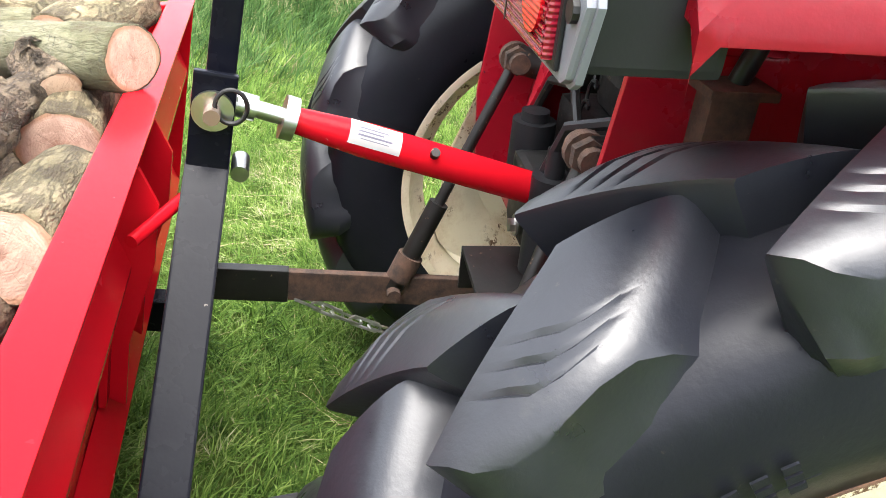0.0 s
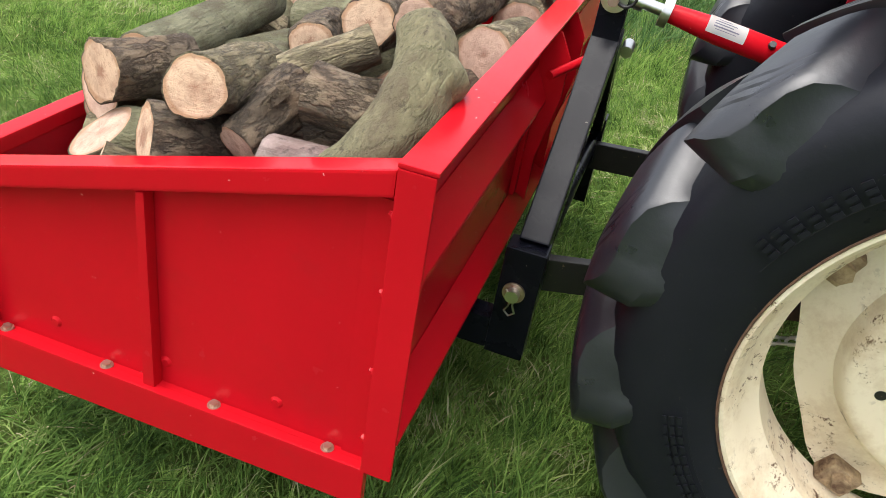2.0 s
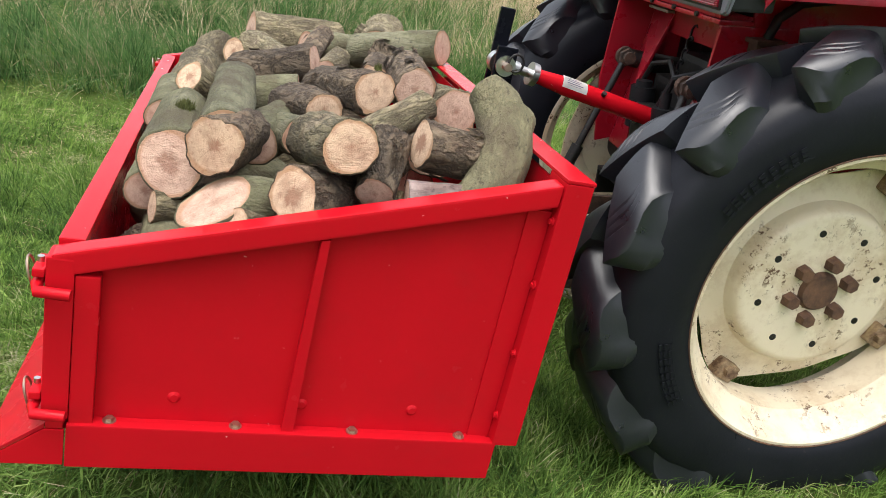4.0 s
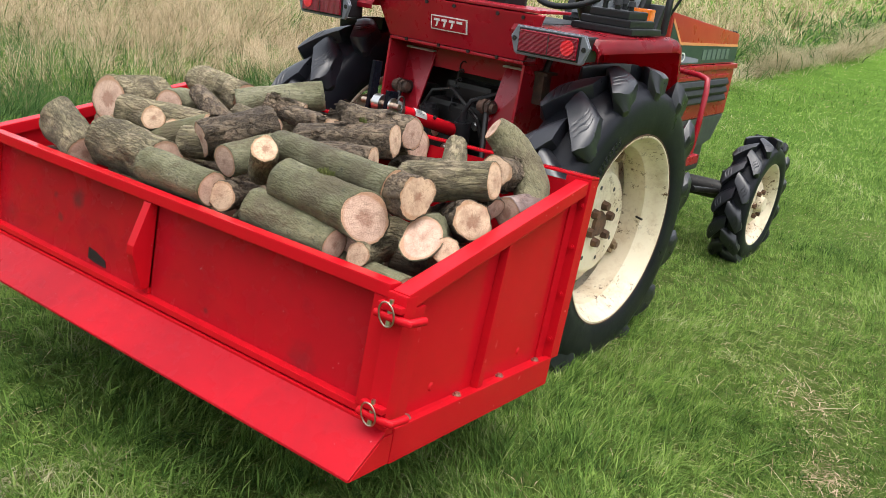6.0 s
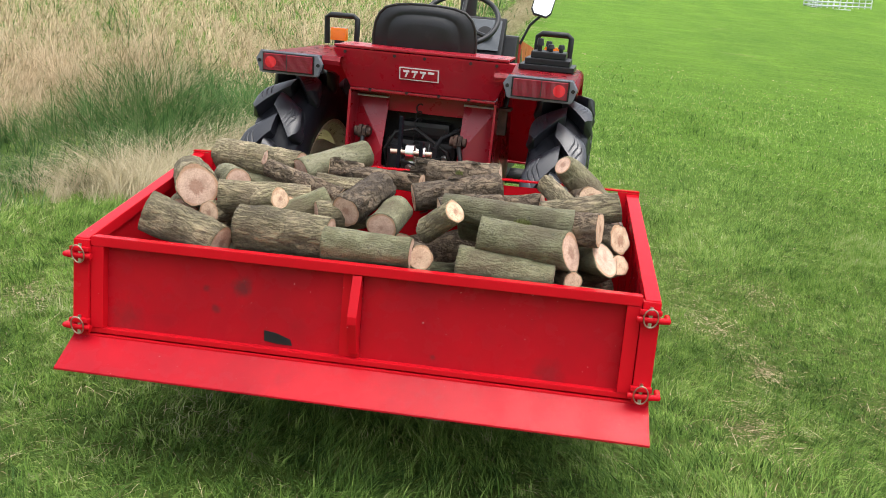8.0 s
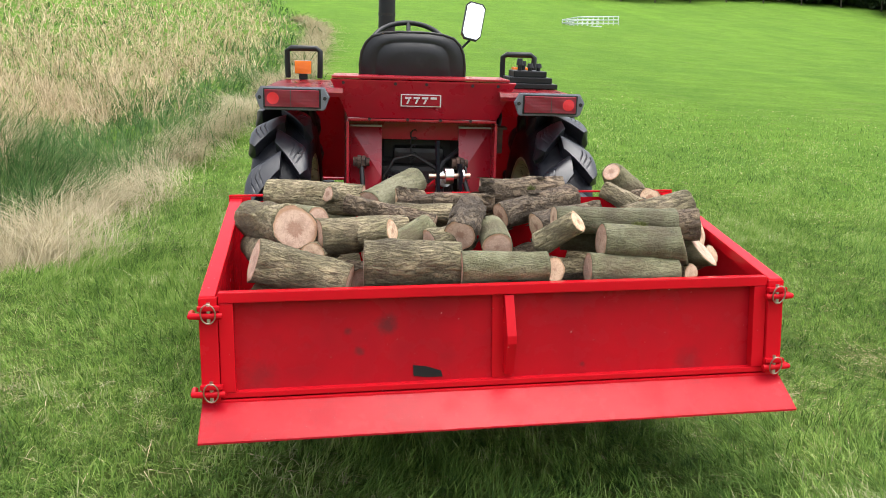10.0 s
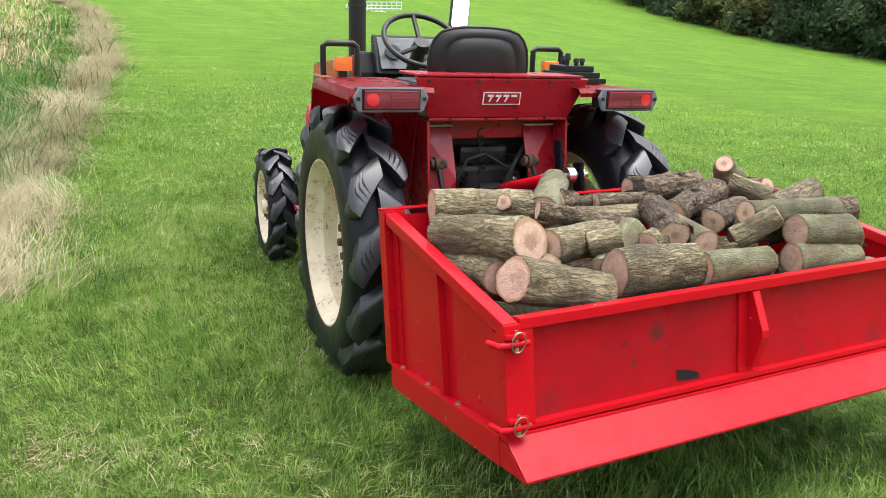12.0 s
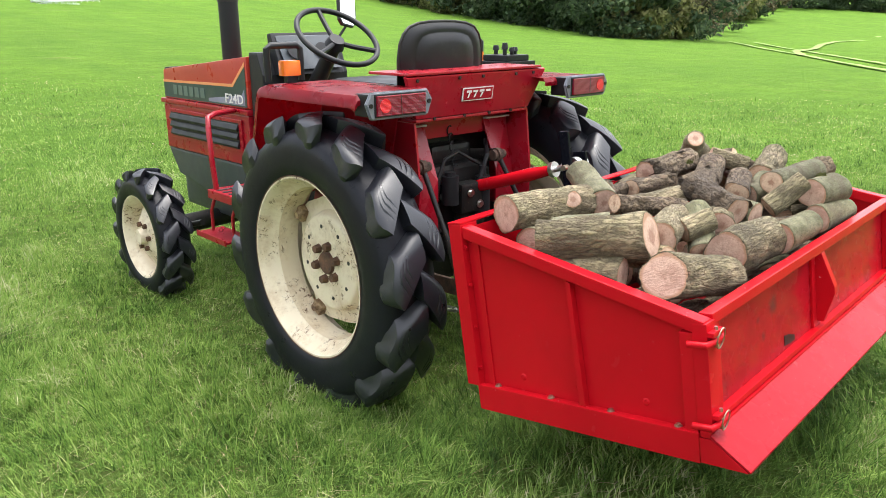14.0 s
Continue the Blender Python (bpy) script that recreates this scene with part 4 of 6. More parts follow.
part("front_axle", add_rod(rod((-0.50, 1.565, -0.185), (0.52, 1.655, -0.175), 0.05, n=16), (-0.06, 1.10, -0.10), (0.03, 1.61, -0.15), 0.03), GRIMY, tractor, "black front axle beam", smooth=True)
for s in (-1, 1):
    part("steering_knuckle", add_rod(rod((s * 0.475, 1.61 + s * 0.045, -0.27), (s * 0.475, 1.61 + s * 0.045, -0.07), 0.048, 0.04), (s * 0.45, 1.53 + s * 0.045, -0.17), (s * 0.42, 1.30, -0.12), 0.015), GRIMY, tractor, smooth=True)

# engine side, radiator, bonnet
engine = part("engine", box((-0.20, 1.08, -0.16), (0.20, 1.95, 0.17), 0.03), GREYBODY, tractor, "dark grey engine side cover")
part("side_cover", prism([(-0.255, 1.06, 0.165), (-0.255, 1.99, 0.165), (-0.255, 1.88, 0.03), (-0.255, 1.55, -0.03), (-0.255, 1.10, 0.02)], (0.51, 0, 0), 0.01), GREYBODY, engine)
bonnet = part("bonnet", prism([(-0.245, 1.06, 0.437), (-0.245, 2.0, 0.437), (-0.245, 1.985, 0.592), (-0.245, 1.06, 0.681)], (0.49, 0, 0), 0.014), HOOD_RED, tractor, "faded red bonnet with dark green band", smooth=True)
part("belt_line", box((-0.262, 1.05, 0.410), (0.262, 2.015, 0.436), 0.007), TRACTOR_RED, bonnet)
grille = part("grille_panel", box((-0.252, 1.06, 0.166), (0.252, 2.0, 0.409), 0.008), TRACTOR_RED, tractor, "red side panel with black louvres")
part("nose_panel", box((-0.22, 2.001, 0.17), (0.22, 2.02, 0.60), 0.008), PLASTIC, grille)
for s in (-1, 1):
    fr = part("louvre_frame", box((s * 0.2525, 1.12, 0.225), (s * 0.262, 1.93, 0.385), 0.004), TRACTOR_RED, grille)
    part("louvre_back", box((s * 0.2625, 1.145, 0.243), (s * 0.2635, 1.90, 0.368), 0.0), GRIMY, fr)
    for k in range(3):
        z = 0.246 + 0.041 * k
        part("louvre", prism([(s * 0.264, 1.147, z), (s * 0.264, 1.147, z + 0.034), (s * 0.268, 1.147, z + 0.030), (s * 0.276, 1.147, z + 0.010), (s * 0.274, 1.147, z + 0.002)], (0, 0.75, 0)), PLASTIC, fr)
    # dark band, stripe and lettering
    x = s * 0.2455
    part("dark_band", prism([(x, 1.075, 0.445), (x, 1.985, 0.445), (x, 1.985, 0.522), (x, 1.20, 0.535), (x, 1.075, 0.635)], (s * 0.0015, 0, 0)), GREEN_BAND, bonnet, "dark green decal band")
    part("stripe", prism([(x, 1.075, 0.636), (x, 1.20, 0.536), (x, 1.985, 0.523), (x, 1.985, 0.535), (x, 1.207, 0.549), (x, 1.075, 0.655)], (s * 0.0025, 0, 0)), STRIPE, bonnet, "orange stripe")
    for k in range(6):
        y0 = 1.50 + 0.064 * k
        part("letter_block", box((s * 0.2472, y0, 0.462), (s * 0.2492, y0 + 0.046, 0.512), 0.0), BAR_GREEN, bonnet)
    part("grey_band", prism([(s * 0.2472, 1.09, 0.452), (s * 0.2472, 1.46, 0.452), (s * 0.2472, 1.46, 0.468), (s * 0.2472, 1.12, 0.50), (s * 0.2472, 1.09, 0.53)], (s * 0.0008, 0, 0)), BAR_GREY, bonnet)


def lettering(name, body, size, m, mat, parent, depth=0.001):
    cu = bpy.data.curves.new(name, "FONT")
    cu.body, cu.size, cu.extrude, cu.align_x, cu.align_y = body, size, depth, "CENTER", "CENTER"
    cu.offset = 0.001
    tmp = bpy.data.objects.new(name, cu)
    me = bpy.data.meshes.new_from_object(tmp)
    bpy.data.objects.remove(tmp)
    me.materials.clear()
    me.materials.append(mat)
    ob = new(name, me)
    ob.parent = parent
    ob.matrix_local = m
    return ob


for s in (-1, 1):
    lettering("model_lettering", "F24D", 0.072, Matrix.Translation((s * 0.2505, 1.19, 0.478)) @ Matrix.Rotation(radians(90 * s), 4, "Z") @ Matrix.Rotation(radians(90), 4, "X") @ Matrix.Diagonal((1.15, 0.85, 1, 1)), WHITE, bonnet)

# cowl, dashboard, exhaust, steering wheel
cowl = part("cowl", prism([(-0.235, 0.93, 0.16), (-0.235, 1.049, 0.16), (-0.235, 1.049, 0.70), (-0.235, 0.97, 0.70), (-0.235, 0.93, 0.60)], (0.47, 0, 0), 0.01), PLASTIC, tractor, "black cowl in front of the driver")
dash = part("dashboard", prism([(-0.17, 0.86, 0.60), (-0.17, 0.965, 0.60), (-0.17, 0.985, 0.78), (-0.17, 0.955, 0.785)], (0.34, 0, 0), 0.008), PLASTIC, cowl)
part("gauge_panel", prism([(-0.15, 0.8575, 0.625), (-0.15, 0.855, 0.625), (-0.15, 0.945, 0.77), (-0.15, 0.948, 0.772)], (0.30, 0, 0)), DASH, dash, "pale grey instrument panel")
for x in (-0.08, 0.07):
    c = Vector((x, 0.898, 0.70))
    part("gauge", rod(c + Vector((0, -0.006, 0.004)), c + Vector((0, -0.0085, 0.0055)), 0.040, n=24), PLASTIC, dash, smooth=True)
exh = part("exhaust", add_rod(rod((-0.12, 1.42, 0.63), (-0.12, 1.42, 1.35), 0.048, n=28), (-0.12, 1.42, 0.62), (-0.12, 1.42, 0.65), 0.06, n=28), PLASTIC, tractor, "black upright exhaust pipe", smooth=True)
part("clamp", rod((-0.12, 1.42, 0.93), (-0.12, 1.42, 0.945), 0.0505, n=28), GRIMY, exh, smooth=True)
part("clamp", rod((-0.12, 1.42, 1.10), (-0.12, 1.42, 1.115), 0.0505, n=28), GRIMY, exh, smooth=True)

SW = Matrix.Translation((-0.018, 0.64, 0.768)) @ Matrix.Rotation(radians(38), 4, "X")
ringpts = [SW @ Vector((0.185 * math.cos(t), 0.185 * math.sin(t), 0)) for t in [2 * math.pi * k / 40 for k in range(40)]]
steer = part("steering_wheel", tube(ringpts, 0.0125, 12, True), PLASTIC, tractor, "black steering wheel", smooth=True)
for a in (90, 215, 325):
    e = SW @ Vector((0.18 * math.cos(radians(a)), 0.18 * math.sin(radians(a)), 0))
    part("spoke", tube([SW @ Vector((0, 0, -0.03)), SW @ Vector((0.08 * math.cos(radians(a)), 0.08 * math.sin(radians(a)), -0.02)), e], 0.011, 8), PLASTIC, steer, smooth=True)
part("boss", rod(SW @ Vector((0, 0, -0.05)), SW @ Vector((0, 0, -0.012)), 0.045, 0.035, 20), PLASTIC, steer, smooth=True)
part("column", rod(SW @ Vector((0, 0, -0.04)), SW @ Vector((0, 0.02, -0.33)), 0.032, 0.04), PLASTIC, steer, smooth=True)

# seat
SEAT_X = -0.028
half = [(0.0, 0.212), (0.10, 0.213), (0.15, 0.206), (0.185, 0.190), (0.21, 0.165), (0.224, 0.12), (0.230, 0.06)]
outline = [(-w, z) for z, w in half] + [(0.0, 0.231)] + [(w, z) for z, w in half[::-1]] + [(0.10, -0.004), (0.0, -0.005), (-0.10, -0.004)]


def seat_point(x, z, k, back):
    """Padded cushion: k shrinks the outline towards the middle, the pad swells there."""
    zz = 0.10 + (z - 0.10) * k
    y = -0.048 + 0.05 * (0.23 - zz) + (-0.042 if back else 0.040) * (1 - k ** 3.5) + (0.010 * math.exp(-((k - 0.70) / 0.05) ** 2) if back else 0.0)
    return Vector((SEAT_X + x * k, y, 0.60 + zz))


bm = bmesh.new()
rims = []
for k, back in ((0.05, True), (0.4, True), (0.62, True), (0.68, True), (0.72, True), (0.78, True), (0.88, True), (0.95, True), (0.985, True), (1.0, True), (0.985, False), (0.93, False), (0.8, False), (0.5, False), (0.05, False)):
    rims.append([bm.verts.new(seat_point(x, z, k, back)) for x, z in outline])
for ra, rb in zip(rims, rims[1:]):
    for k in range(len(outline)):
        bm.faces.new((ra[k], ra[(k + 1) % len(outline)], rb[(k + 1) % len(outline)], rb[k]))
bm.faces.new(rims[0][::-1])
bm.faces.new(rims[-1])
seat = part("seat_back", bm, PLASTIC, tractor, "black padded vinyl seat back", smooth="all")
part("seat_piping", tube([seat_point(x, z, 1.0, True) for x, z in outline], 0.0055, 8, True), GRIMY, seat, smooth=True)
bm = bmesh.new()
add_box(bm, (-0.24, -0.03, 0.545), (0.22, 0.40, 0.615), 0.03)
part("seat_cushion", bm, PLASTIC, tractor, "black vinyl seat cushion", smooth=True)
part("seat_base", box((-0.16, 0.02, 0.30), (0.16, 0.34, 0.544), 0.02), GRIMY, tractor)

# mudguards, rear panel
rear_panel = part("rear_panel", prism([(-0.35, -0.215, 0.648), (0.372, -0.215, 0.648), (0.304, -0.185, 0.50), (-0.284, -0.185, 0.50)], (0, 0.018, 0.004), 0.004), TRACTOR_RED, tractor, "red rear panel below the seat")
part("panel_ledge", box((-0.345, -0.215, 0.6525), (0.345, 0.0, 0.662), 0.003), TRACTOR_RED, rear_panel)
part("lower_flange", box((-0.284, -0.185, 0.488), (0.304, -0.06, 0.4985), 0.003), TRACTOR_RED, rear_panel)
pl = part("badge_plate", prism([(-0.079, -0.2115, 0.598), (0.079, -0.2115, 0.598), (0.079, -0.2035, 0.55), (-0.079, -0.2035, 0.55)], (0, 0.003, 0)), WHITE, rear_panel, "white-edged red badge plate")
part("badge_field", prism([(-0.074, -0.2128, 0.594), (0.074, -0.2128, 0.594), (0.074, -0.2058, 0.554), (-0.074, -0.2058, 0.554)], (0, 0.001, 0)), TRACTOR_RED, pl)
for k in range(4):
    x0 = -0.062 + 0.033 * k
    part("badge_bar", prism([(x0, -0.2138, 0.588), (x0 + 0.024, -0.2138, 0.588), (x0 + 0.024, -0.2125, 0.580), (x0, -0.2125, 0.580)], (0, 0.001, 0)), WHITE, pl)
    if k < 3:
        part("badge_bar", prism([(x0 + 0.012, -0.2125, 0.579), (x0 + 0.020, -0.2125, 0.579), (x0 + 0.012, -0.2082, 0.561), (x0 + 0.005, -0.2082, 0.561)], (0, 0.001, 0)), WHITE, pl)
for x in (-0.30, -0.1, 0.02, 0.20, 0.30):
    part("panel_bolt", rod((x, -0.218, 0.636), (x, -0.212, 0.636), 0.006, n=10), GRIMY, rear_panel)
for x in (-0.2, -0.05, 0.08, 0.2):
    part("panel_bolt", rod((x, -0.191, 0.497), (x, -0.184, 0.497), 0.006, n=10), GRIMY, rear_panel)
part("inner_wall", box((-0.284, -0.070, 0.405), (0.304, -0.060, 0.487), 0.002), TRACTOR_RED, rear_panel)
part("wire_coil", tube([(-0.02 + 0.012 * math.cos(k * 0.9), -0.07 - 0.005 * k * 0.2, 0.44 - 0.0042 * k + 0.012 * math.sin(k * 0.9)) for k in range(40)], 0.003, 6), PLASTIC, rear_panel, smooth=True)
for s in (-1, 1):
    xo = 0.010 + s * 0.290
    leg = part("support_leg", prism([(xo, -0.18, 0.487), (xo, -0.02, 0.487), (xo, -0.02, 0.10), (xo, -0.19, 0.06), (xo, -0.205, 0.25)], (s * 0.010, 0, 0), 0.002), TRACTOR_RED, tractor, "red side plate")
    xa, xb = (-0.150, -0.283) if s < 0 else (0.165, 0.299)
    part("leg_face", prism([(xa, -0.0715, 0.455), (xb, -0.0715, 0.455), (xb, -0.150, 0.26), (xb, -0.145, 0.06), (xa, -0.145, 0.06), (xa, -0.150, 0.26)], (0, 0.008, 0), 0.001), TRACTOR_RED, leg)
    part("leg_bracket", box((xa, -0.092, 0.456), (xb, -0.0715, 0.463), 0.001), GALV, leg)
    # mudguard: shell over the wheel, outer edge turned down
    prof = [(-0.275, 0.585), (-0.275, 0.600), (-0.262, 0.6165), (0.29, 0.6165), (0.325, 0.607), (0.352, 0.575), (0.40, 0.42), (0.44, 0.29), (0.46, 0.15)]
    bm = bmesh.new()
    xs = [(s * 0.30, 0.0), (s * 0.575, 0.0), (s * 0.600, 0.006), (s * 0.612, 0.022), (s * 0.614, 0.045)]
    rows = []
    for y, z in prof:
        row = []
        for x, drop in xs:
            dy = -drop if z < 0.60 and y > 0 else 0
            dz = -drop if z >= 0.60 or y < 0 else 0
            row.append(bm.verts.new((x, y + dy, z + dz)))
        rows.append(row)
    for ra, rb in zip(rows, rows[1:]):
        for k in range(len(xs) - 1):
            bm.faces.new((ra[k], ra[k + 1], rb[k + 1], rb[k]))
    bmesh.ops.solidify(bm, geom=bm.faces[:], thickness=0.006)
    guard = part("mudguard", bm, TRACTOR_RED, tractor, "red mudguard, slightly faded", smooth=True)
    part("inner_plate", prism([(s * 0.300, -0.13, 0.60), (s * 0.300, 0.34, 0.60), (s * 0.300, 0.46, 0.10), (s * 0.300, 0.40, 0.02), (s * 0.300, 0.1, -0.02), (s * 0.300, -0.02, 0.10), (s * 0.300, -0.08, 0.40)], (s * 0.006, 0, 0)), TRACTOR_RED, guard)
    if s > 0:
        part("rusty_bracket", add_box(box((0.308, -0.11, 0.36), (0.345, -0.06, 0.465), 0.004), (0.306, -0.12, 0.458), (0.36, -0.05, 0.468), 0.002), BROWN_OIL, guard, "rusty flat bracket")
        part("hose", tube([(0.33, -0.08, 0.468), (0.335, -0.07, 0.51), (0.33, -0.02, 0.545), (0.32, 0.06, 0.555)], 0.011, 10), PLASTIC, guard, "black rubber hose", smooth=True)
    # tail lamp
    prof2 = [(0.347, 0.588), (0.366, 0.620), (0.594, 0.620), (0.614, 0.588), (0.598, 0.545), (0.590, 0.540), (0.372, 0.540), (0.364, 0.545)]
    lamp = part("tail_lamp", prism([(s * x, -0.340, z) for x, z in prof2], (0, 0.012, 0), 0.003), BEZEL, tractor, "dark red tail lamp in a grey housing with black frame")
    part("lens_frame", box((s * 0.377, -0.3435, 0.5455), (s * 0.586, -0.3402, 0.6165), 0.002), PLASTIC, lamp)
    part("bezel", prism([(s * (0.487 + (x - 0.487) * 1.02), -0.3345, 0.581 + (z - 0.581) * 1.06) for x, z in prof2], (0, 0.005, 0), 0.001), BEZEL, lamp)
    part("housing", prism([(s * x, -0.3275, z) for x, z in ((0.374, 0.545), (0.374, 0.616), (0.590, 0.616), (0.590, 0.545))], (0, 0.085, 0.0), 0.006), PLASTIC, lamp)
    part("lens", box((s * 0.383, -0.350, 0.550), (s * 0.580, -0.3405, 0.612), 0.003), RED_LENS, lamp)
    for k in range(12):
        part("lens_rib", box((s * 0.384, -0.3515, 0.5525 + 0.005 * k), (s * 0.579, -0.3503, 0.5545 + 0.005 * k)), RED_LENS, lamp)
    part("reflector", rod((s * 0.55, -0.3525, 0.581), (s * 0.55, -0.3502, 0.581), 0.022, n=24), BRIGHT_LENS, lamp, smooth=True)
    part("divider", box((s * 0.484, -0.3522, 0.5505), (s * 0.4865, -0.3516, 0.6115)), GRIMY, lamp)
    for x in (0.362, 0.599):
        part("screw", rod((s * x, -0.344, 0.583), (s * x, -0.3395, 0.583), 0.007, n=12), GRIMY, lamp)
    # grab handle and indicator
    hx = 0.468 if s > 0 else -0.497
    g = part("grab_handle", tube([(hx - 0.070, 0.31, 0.622), (hx - 0.072, 0.31, 0.69), (hx - 0.072, 0.31, 0.738), (hx - 0.055, 0.31, 0.750), (hx + 0.055, 0.31, 0.750), (hx + 0.072, 0.31, 0.738), (hx + 0.072, 0.31, 0.69), (hx + 0.070, 0.31, 0.622)], 0.0125, 10), PLASTIC, tractor, "black grab handle", smooth=True)
    ind = part("indicator", box((hx - 0.036, 0.255, 0.642), (hx + 0.036, 0.295, 0.698), 0.006), AMBER, tractor, "amber indicator lamp", smooth=True)
    part("indicator_foot", box((hx - 0.018, 0.262, 0.6175), (hx + 0.018, 0.29, 0.6415), 0.002), PLASTIC, ind)
    # step and its red rail
    part("step_rail", tube([(s * 0.27, 1.16, 0.43), (s * 0.42, 1.06, 0.435), (s * 0.475, 1.02, 0.425), (s * 0.490, 0.995, 0.38), (s * 0.495, 0.98, 0.24), (s * 0.49, 0.97, 0.10)], 0.0125, 10), TRACTOR_RED, tractor, "bent red step rail", smooth=True)
    step = part("foot_step", add_box(box((s * 0.27, 0.66, 0.098), (s * 0.52, 1.00, 0.108), 0.002), (s * 0.51, 0.66, 0.070), (s * 0.52, 1.00, 0.0975), 0.002), TRACTOR_RED, tractor, "red foot plate with dark tread strips")
    for k in range(5):
        part("tread_strip", box((s * 0.29, 0.695 + 0.058 * k, 0.1085), (s * 0.505, 0.712 + 0.058 * k, 0.112)), GREYBODY, step)
    if s < 0:
        low = part("lower_step", add_box(box((-0.55, 0.80, -0.108), (-0.42, 1.08, -0.098), 0.002), (-0.555, 0.80, -0.115), (-0.5505, 1.08, -0.090), 0.001), TRACTOR_RED, tractor, "red lower step bar")
        for y in (0.84, 1.04):
            part("step_hanger", tube([(-0.47, y - 0.03, 0.095), (-0.49, y, 0.0), (-0.49, y, -0.097)], 0.008, 8), TRACTOR_RED, low, smooth=True)

# lever box on the guard, mirror
cb = part("lever_box", add_box(add_box(box((0.36, -0.02, 0.619), (0.58, 0.20, 0.640), 0.004), (0.38, 0.0, 0.640), (0.56, 0.18, 0.664), 0.004), (0.40, 0.02, 0.664), (0.54, 0.16, 0.690), 0.005), PLASTIC, tractor, "black lever console")
for (x, y, h) in ((0.43, 0.06, 0.050), (0.475, 0.06, 0.030), (0.515, 0.08, 0.030), (0.46, 0.14, 0.038)):
    part("knob", add_rod(rod((x, y, 0.690), (x, y, 0.690 + h * 0.6), 0.009), (x, y, 0.690 + h * 0.45), (x, y, 0.690 + h), 0.015, 0.011), PLASTIC, cb, smooth=True)
part("mirror_arm", tube([(0.24, 1.03, 0.66), (0.28, 1.05, 0.76), (0.335, 1.06, 0.815)], 0.007, 8), PLASTIC, tractor, smooth=True)
mrot = Matrix.Translation((0.345, 1.06, 0.905)) @ Matrix.Rotation(radians(-15), 4, "X") @ Matrix.Rotation(radians(10), 4, "Y") @ Matrix.Rotation(radians(8), 4, "Z")
bm = bmesh.new()
outline = [(-0.055, -0.075), (-0.035, -0.10), (0.035, -0.10), (0.055, -0.075), (0.055, 0.085), (0.035, 0.105), (-0.035, 0.105), (-0.055, 0.085)]
add_prism(bm, [mrot @ Vector((x, 0.0, z)) for x, z in outline], mrot.to_3x3() @ Vector((0, 0.02, 0)), 0.003)
head = part("mirror_head", bm, PLASTIC, tractor, "oblong rear-view mirror in black frame")
part("mirror_glass", prism([mrot @ Vector((x * 0.9, -0.0015, z * 0.92)) for x, z in outline], mrot.to_3x3() @ Vector((0, 0.001, 0))), MIRROR, head)

# three-point linkage
inv = TM.inverted()


def to_tr(p):
    return inv @ Vector(p)


for s in (-1, 1):
    e = to_tr((HXC + s * 0.29, 0.785, 0.472))
    a = Vector((s * 0.20, 0.05, -0.13))
    d = (e - a).normalized()
    up = Vector((0, 0, 1))
    side_v = d.cross(up).normalized()
    upv = side_v.cross(d)
    link = part("lower_link", prism([a + side_v * u * 0.008 + upv * v * 0.030 for u, v in ((-1, -1), (1, -1), (1, 1), (-1, 1))], e - a, 0.003), BROWN_OIL, tractor, "rust-brown oily lower link arm")
    part("link_end", prism([e - d * 0.17 + side_v * u * 0.011 + upv * v * 0.033 for u, v in ((-1, -1), (1, -1), (1, 1), (-1, 1))], d * 0.165, 0.003), GRIMY, link, "black forged link end")
    part("link_ball", rod(e - Vector((0.022, 0, 0)), e + Vector((0.022, 0, 0)), 0.036, n=20), BLACK, link, smooth=True)
    arm_t = Vector((-0.033 + s * 0.199, -0.155, 0.322))
    hub_c = Vector((-0.033 + s * 0.165, 0.10, 0.285))
    arm = part("lift_arm", add_rod(rod(hub_c, arm_t, 0.034, 0.024), hub_c - Vector((0.05, 0, 0)), hub_c + Vector((0.05, 0, 0)), 0.045), GRIMY, tractor, "black lift arm", smooth=True)
    for k in range(4):
        part("arm_nut", rod(arm_t + Vector((-0.032 + 0.017 * k, 0, 0)), arm_t + Vector((-0.018 + 0.017 * k, 0, 0)), (0.020, 0.027, 0.024, 0.017)[k], n=(16, 16, 6, 12)[k]), BROWN_OIL, arm)
    mid = a + (e - a) * 0.52
    lr = part("lift_rod", add_rod(rod(arm_t, mid + (arm_t - mid) * 0.35, 0.010), mid, mid + (arm_t - mid) * 0.4, 0.018), GRIMY, tractor, "lift rod with threaded adjuster", smooth=True)
    part("rod_fork", add_rod(rod(mid + (arm_t - mid) * 0.05, mid + (arm_t - mid) * 0.16, 0.024), mid - Vector((0.03, 0, 0)), mid + Vector((0.03, 0, 0)), 0.013), BROWN_OIL, lr, smooth=True)
    # check chain
    cpts = [Vector((s * 0.16, -0.02, -0.20)).lerp(a + (e - a) * 0.75 + Vector((0, 0, -0.03)), k / 14) + Vector((0, 0, -0.05 * math.sin(math.pi * k / 14))) for k in range(15)]
    for k in range(14):
        p, q = cpts[k], cpts[k + 1]
        dd = (q - p).normalized()
        o = Vector((1, 0, 0)) if k % 2 else Vector((0, 0, 1))
        o = (o - dd * o.dot(dd)).normalized() * 0.009
        part("chain_link", tube([p - dd * 0.006 + o, q + dd * 0.006 + o, q + dd * 0.012, q + dd * 0.006 - o, p - dd * 0.006 - o, p - dd * 0.012], 0.0032, 6, True), ZINC, link)

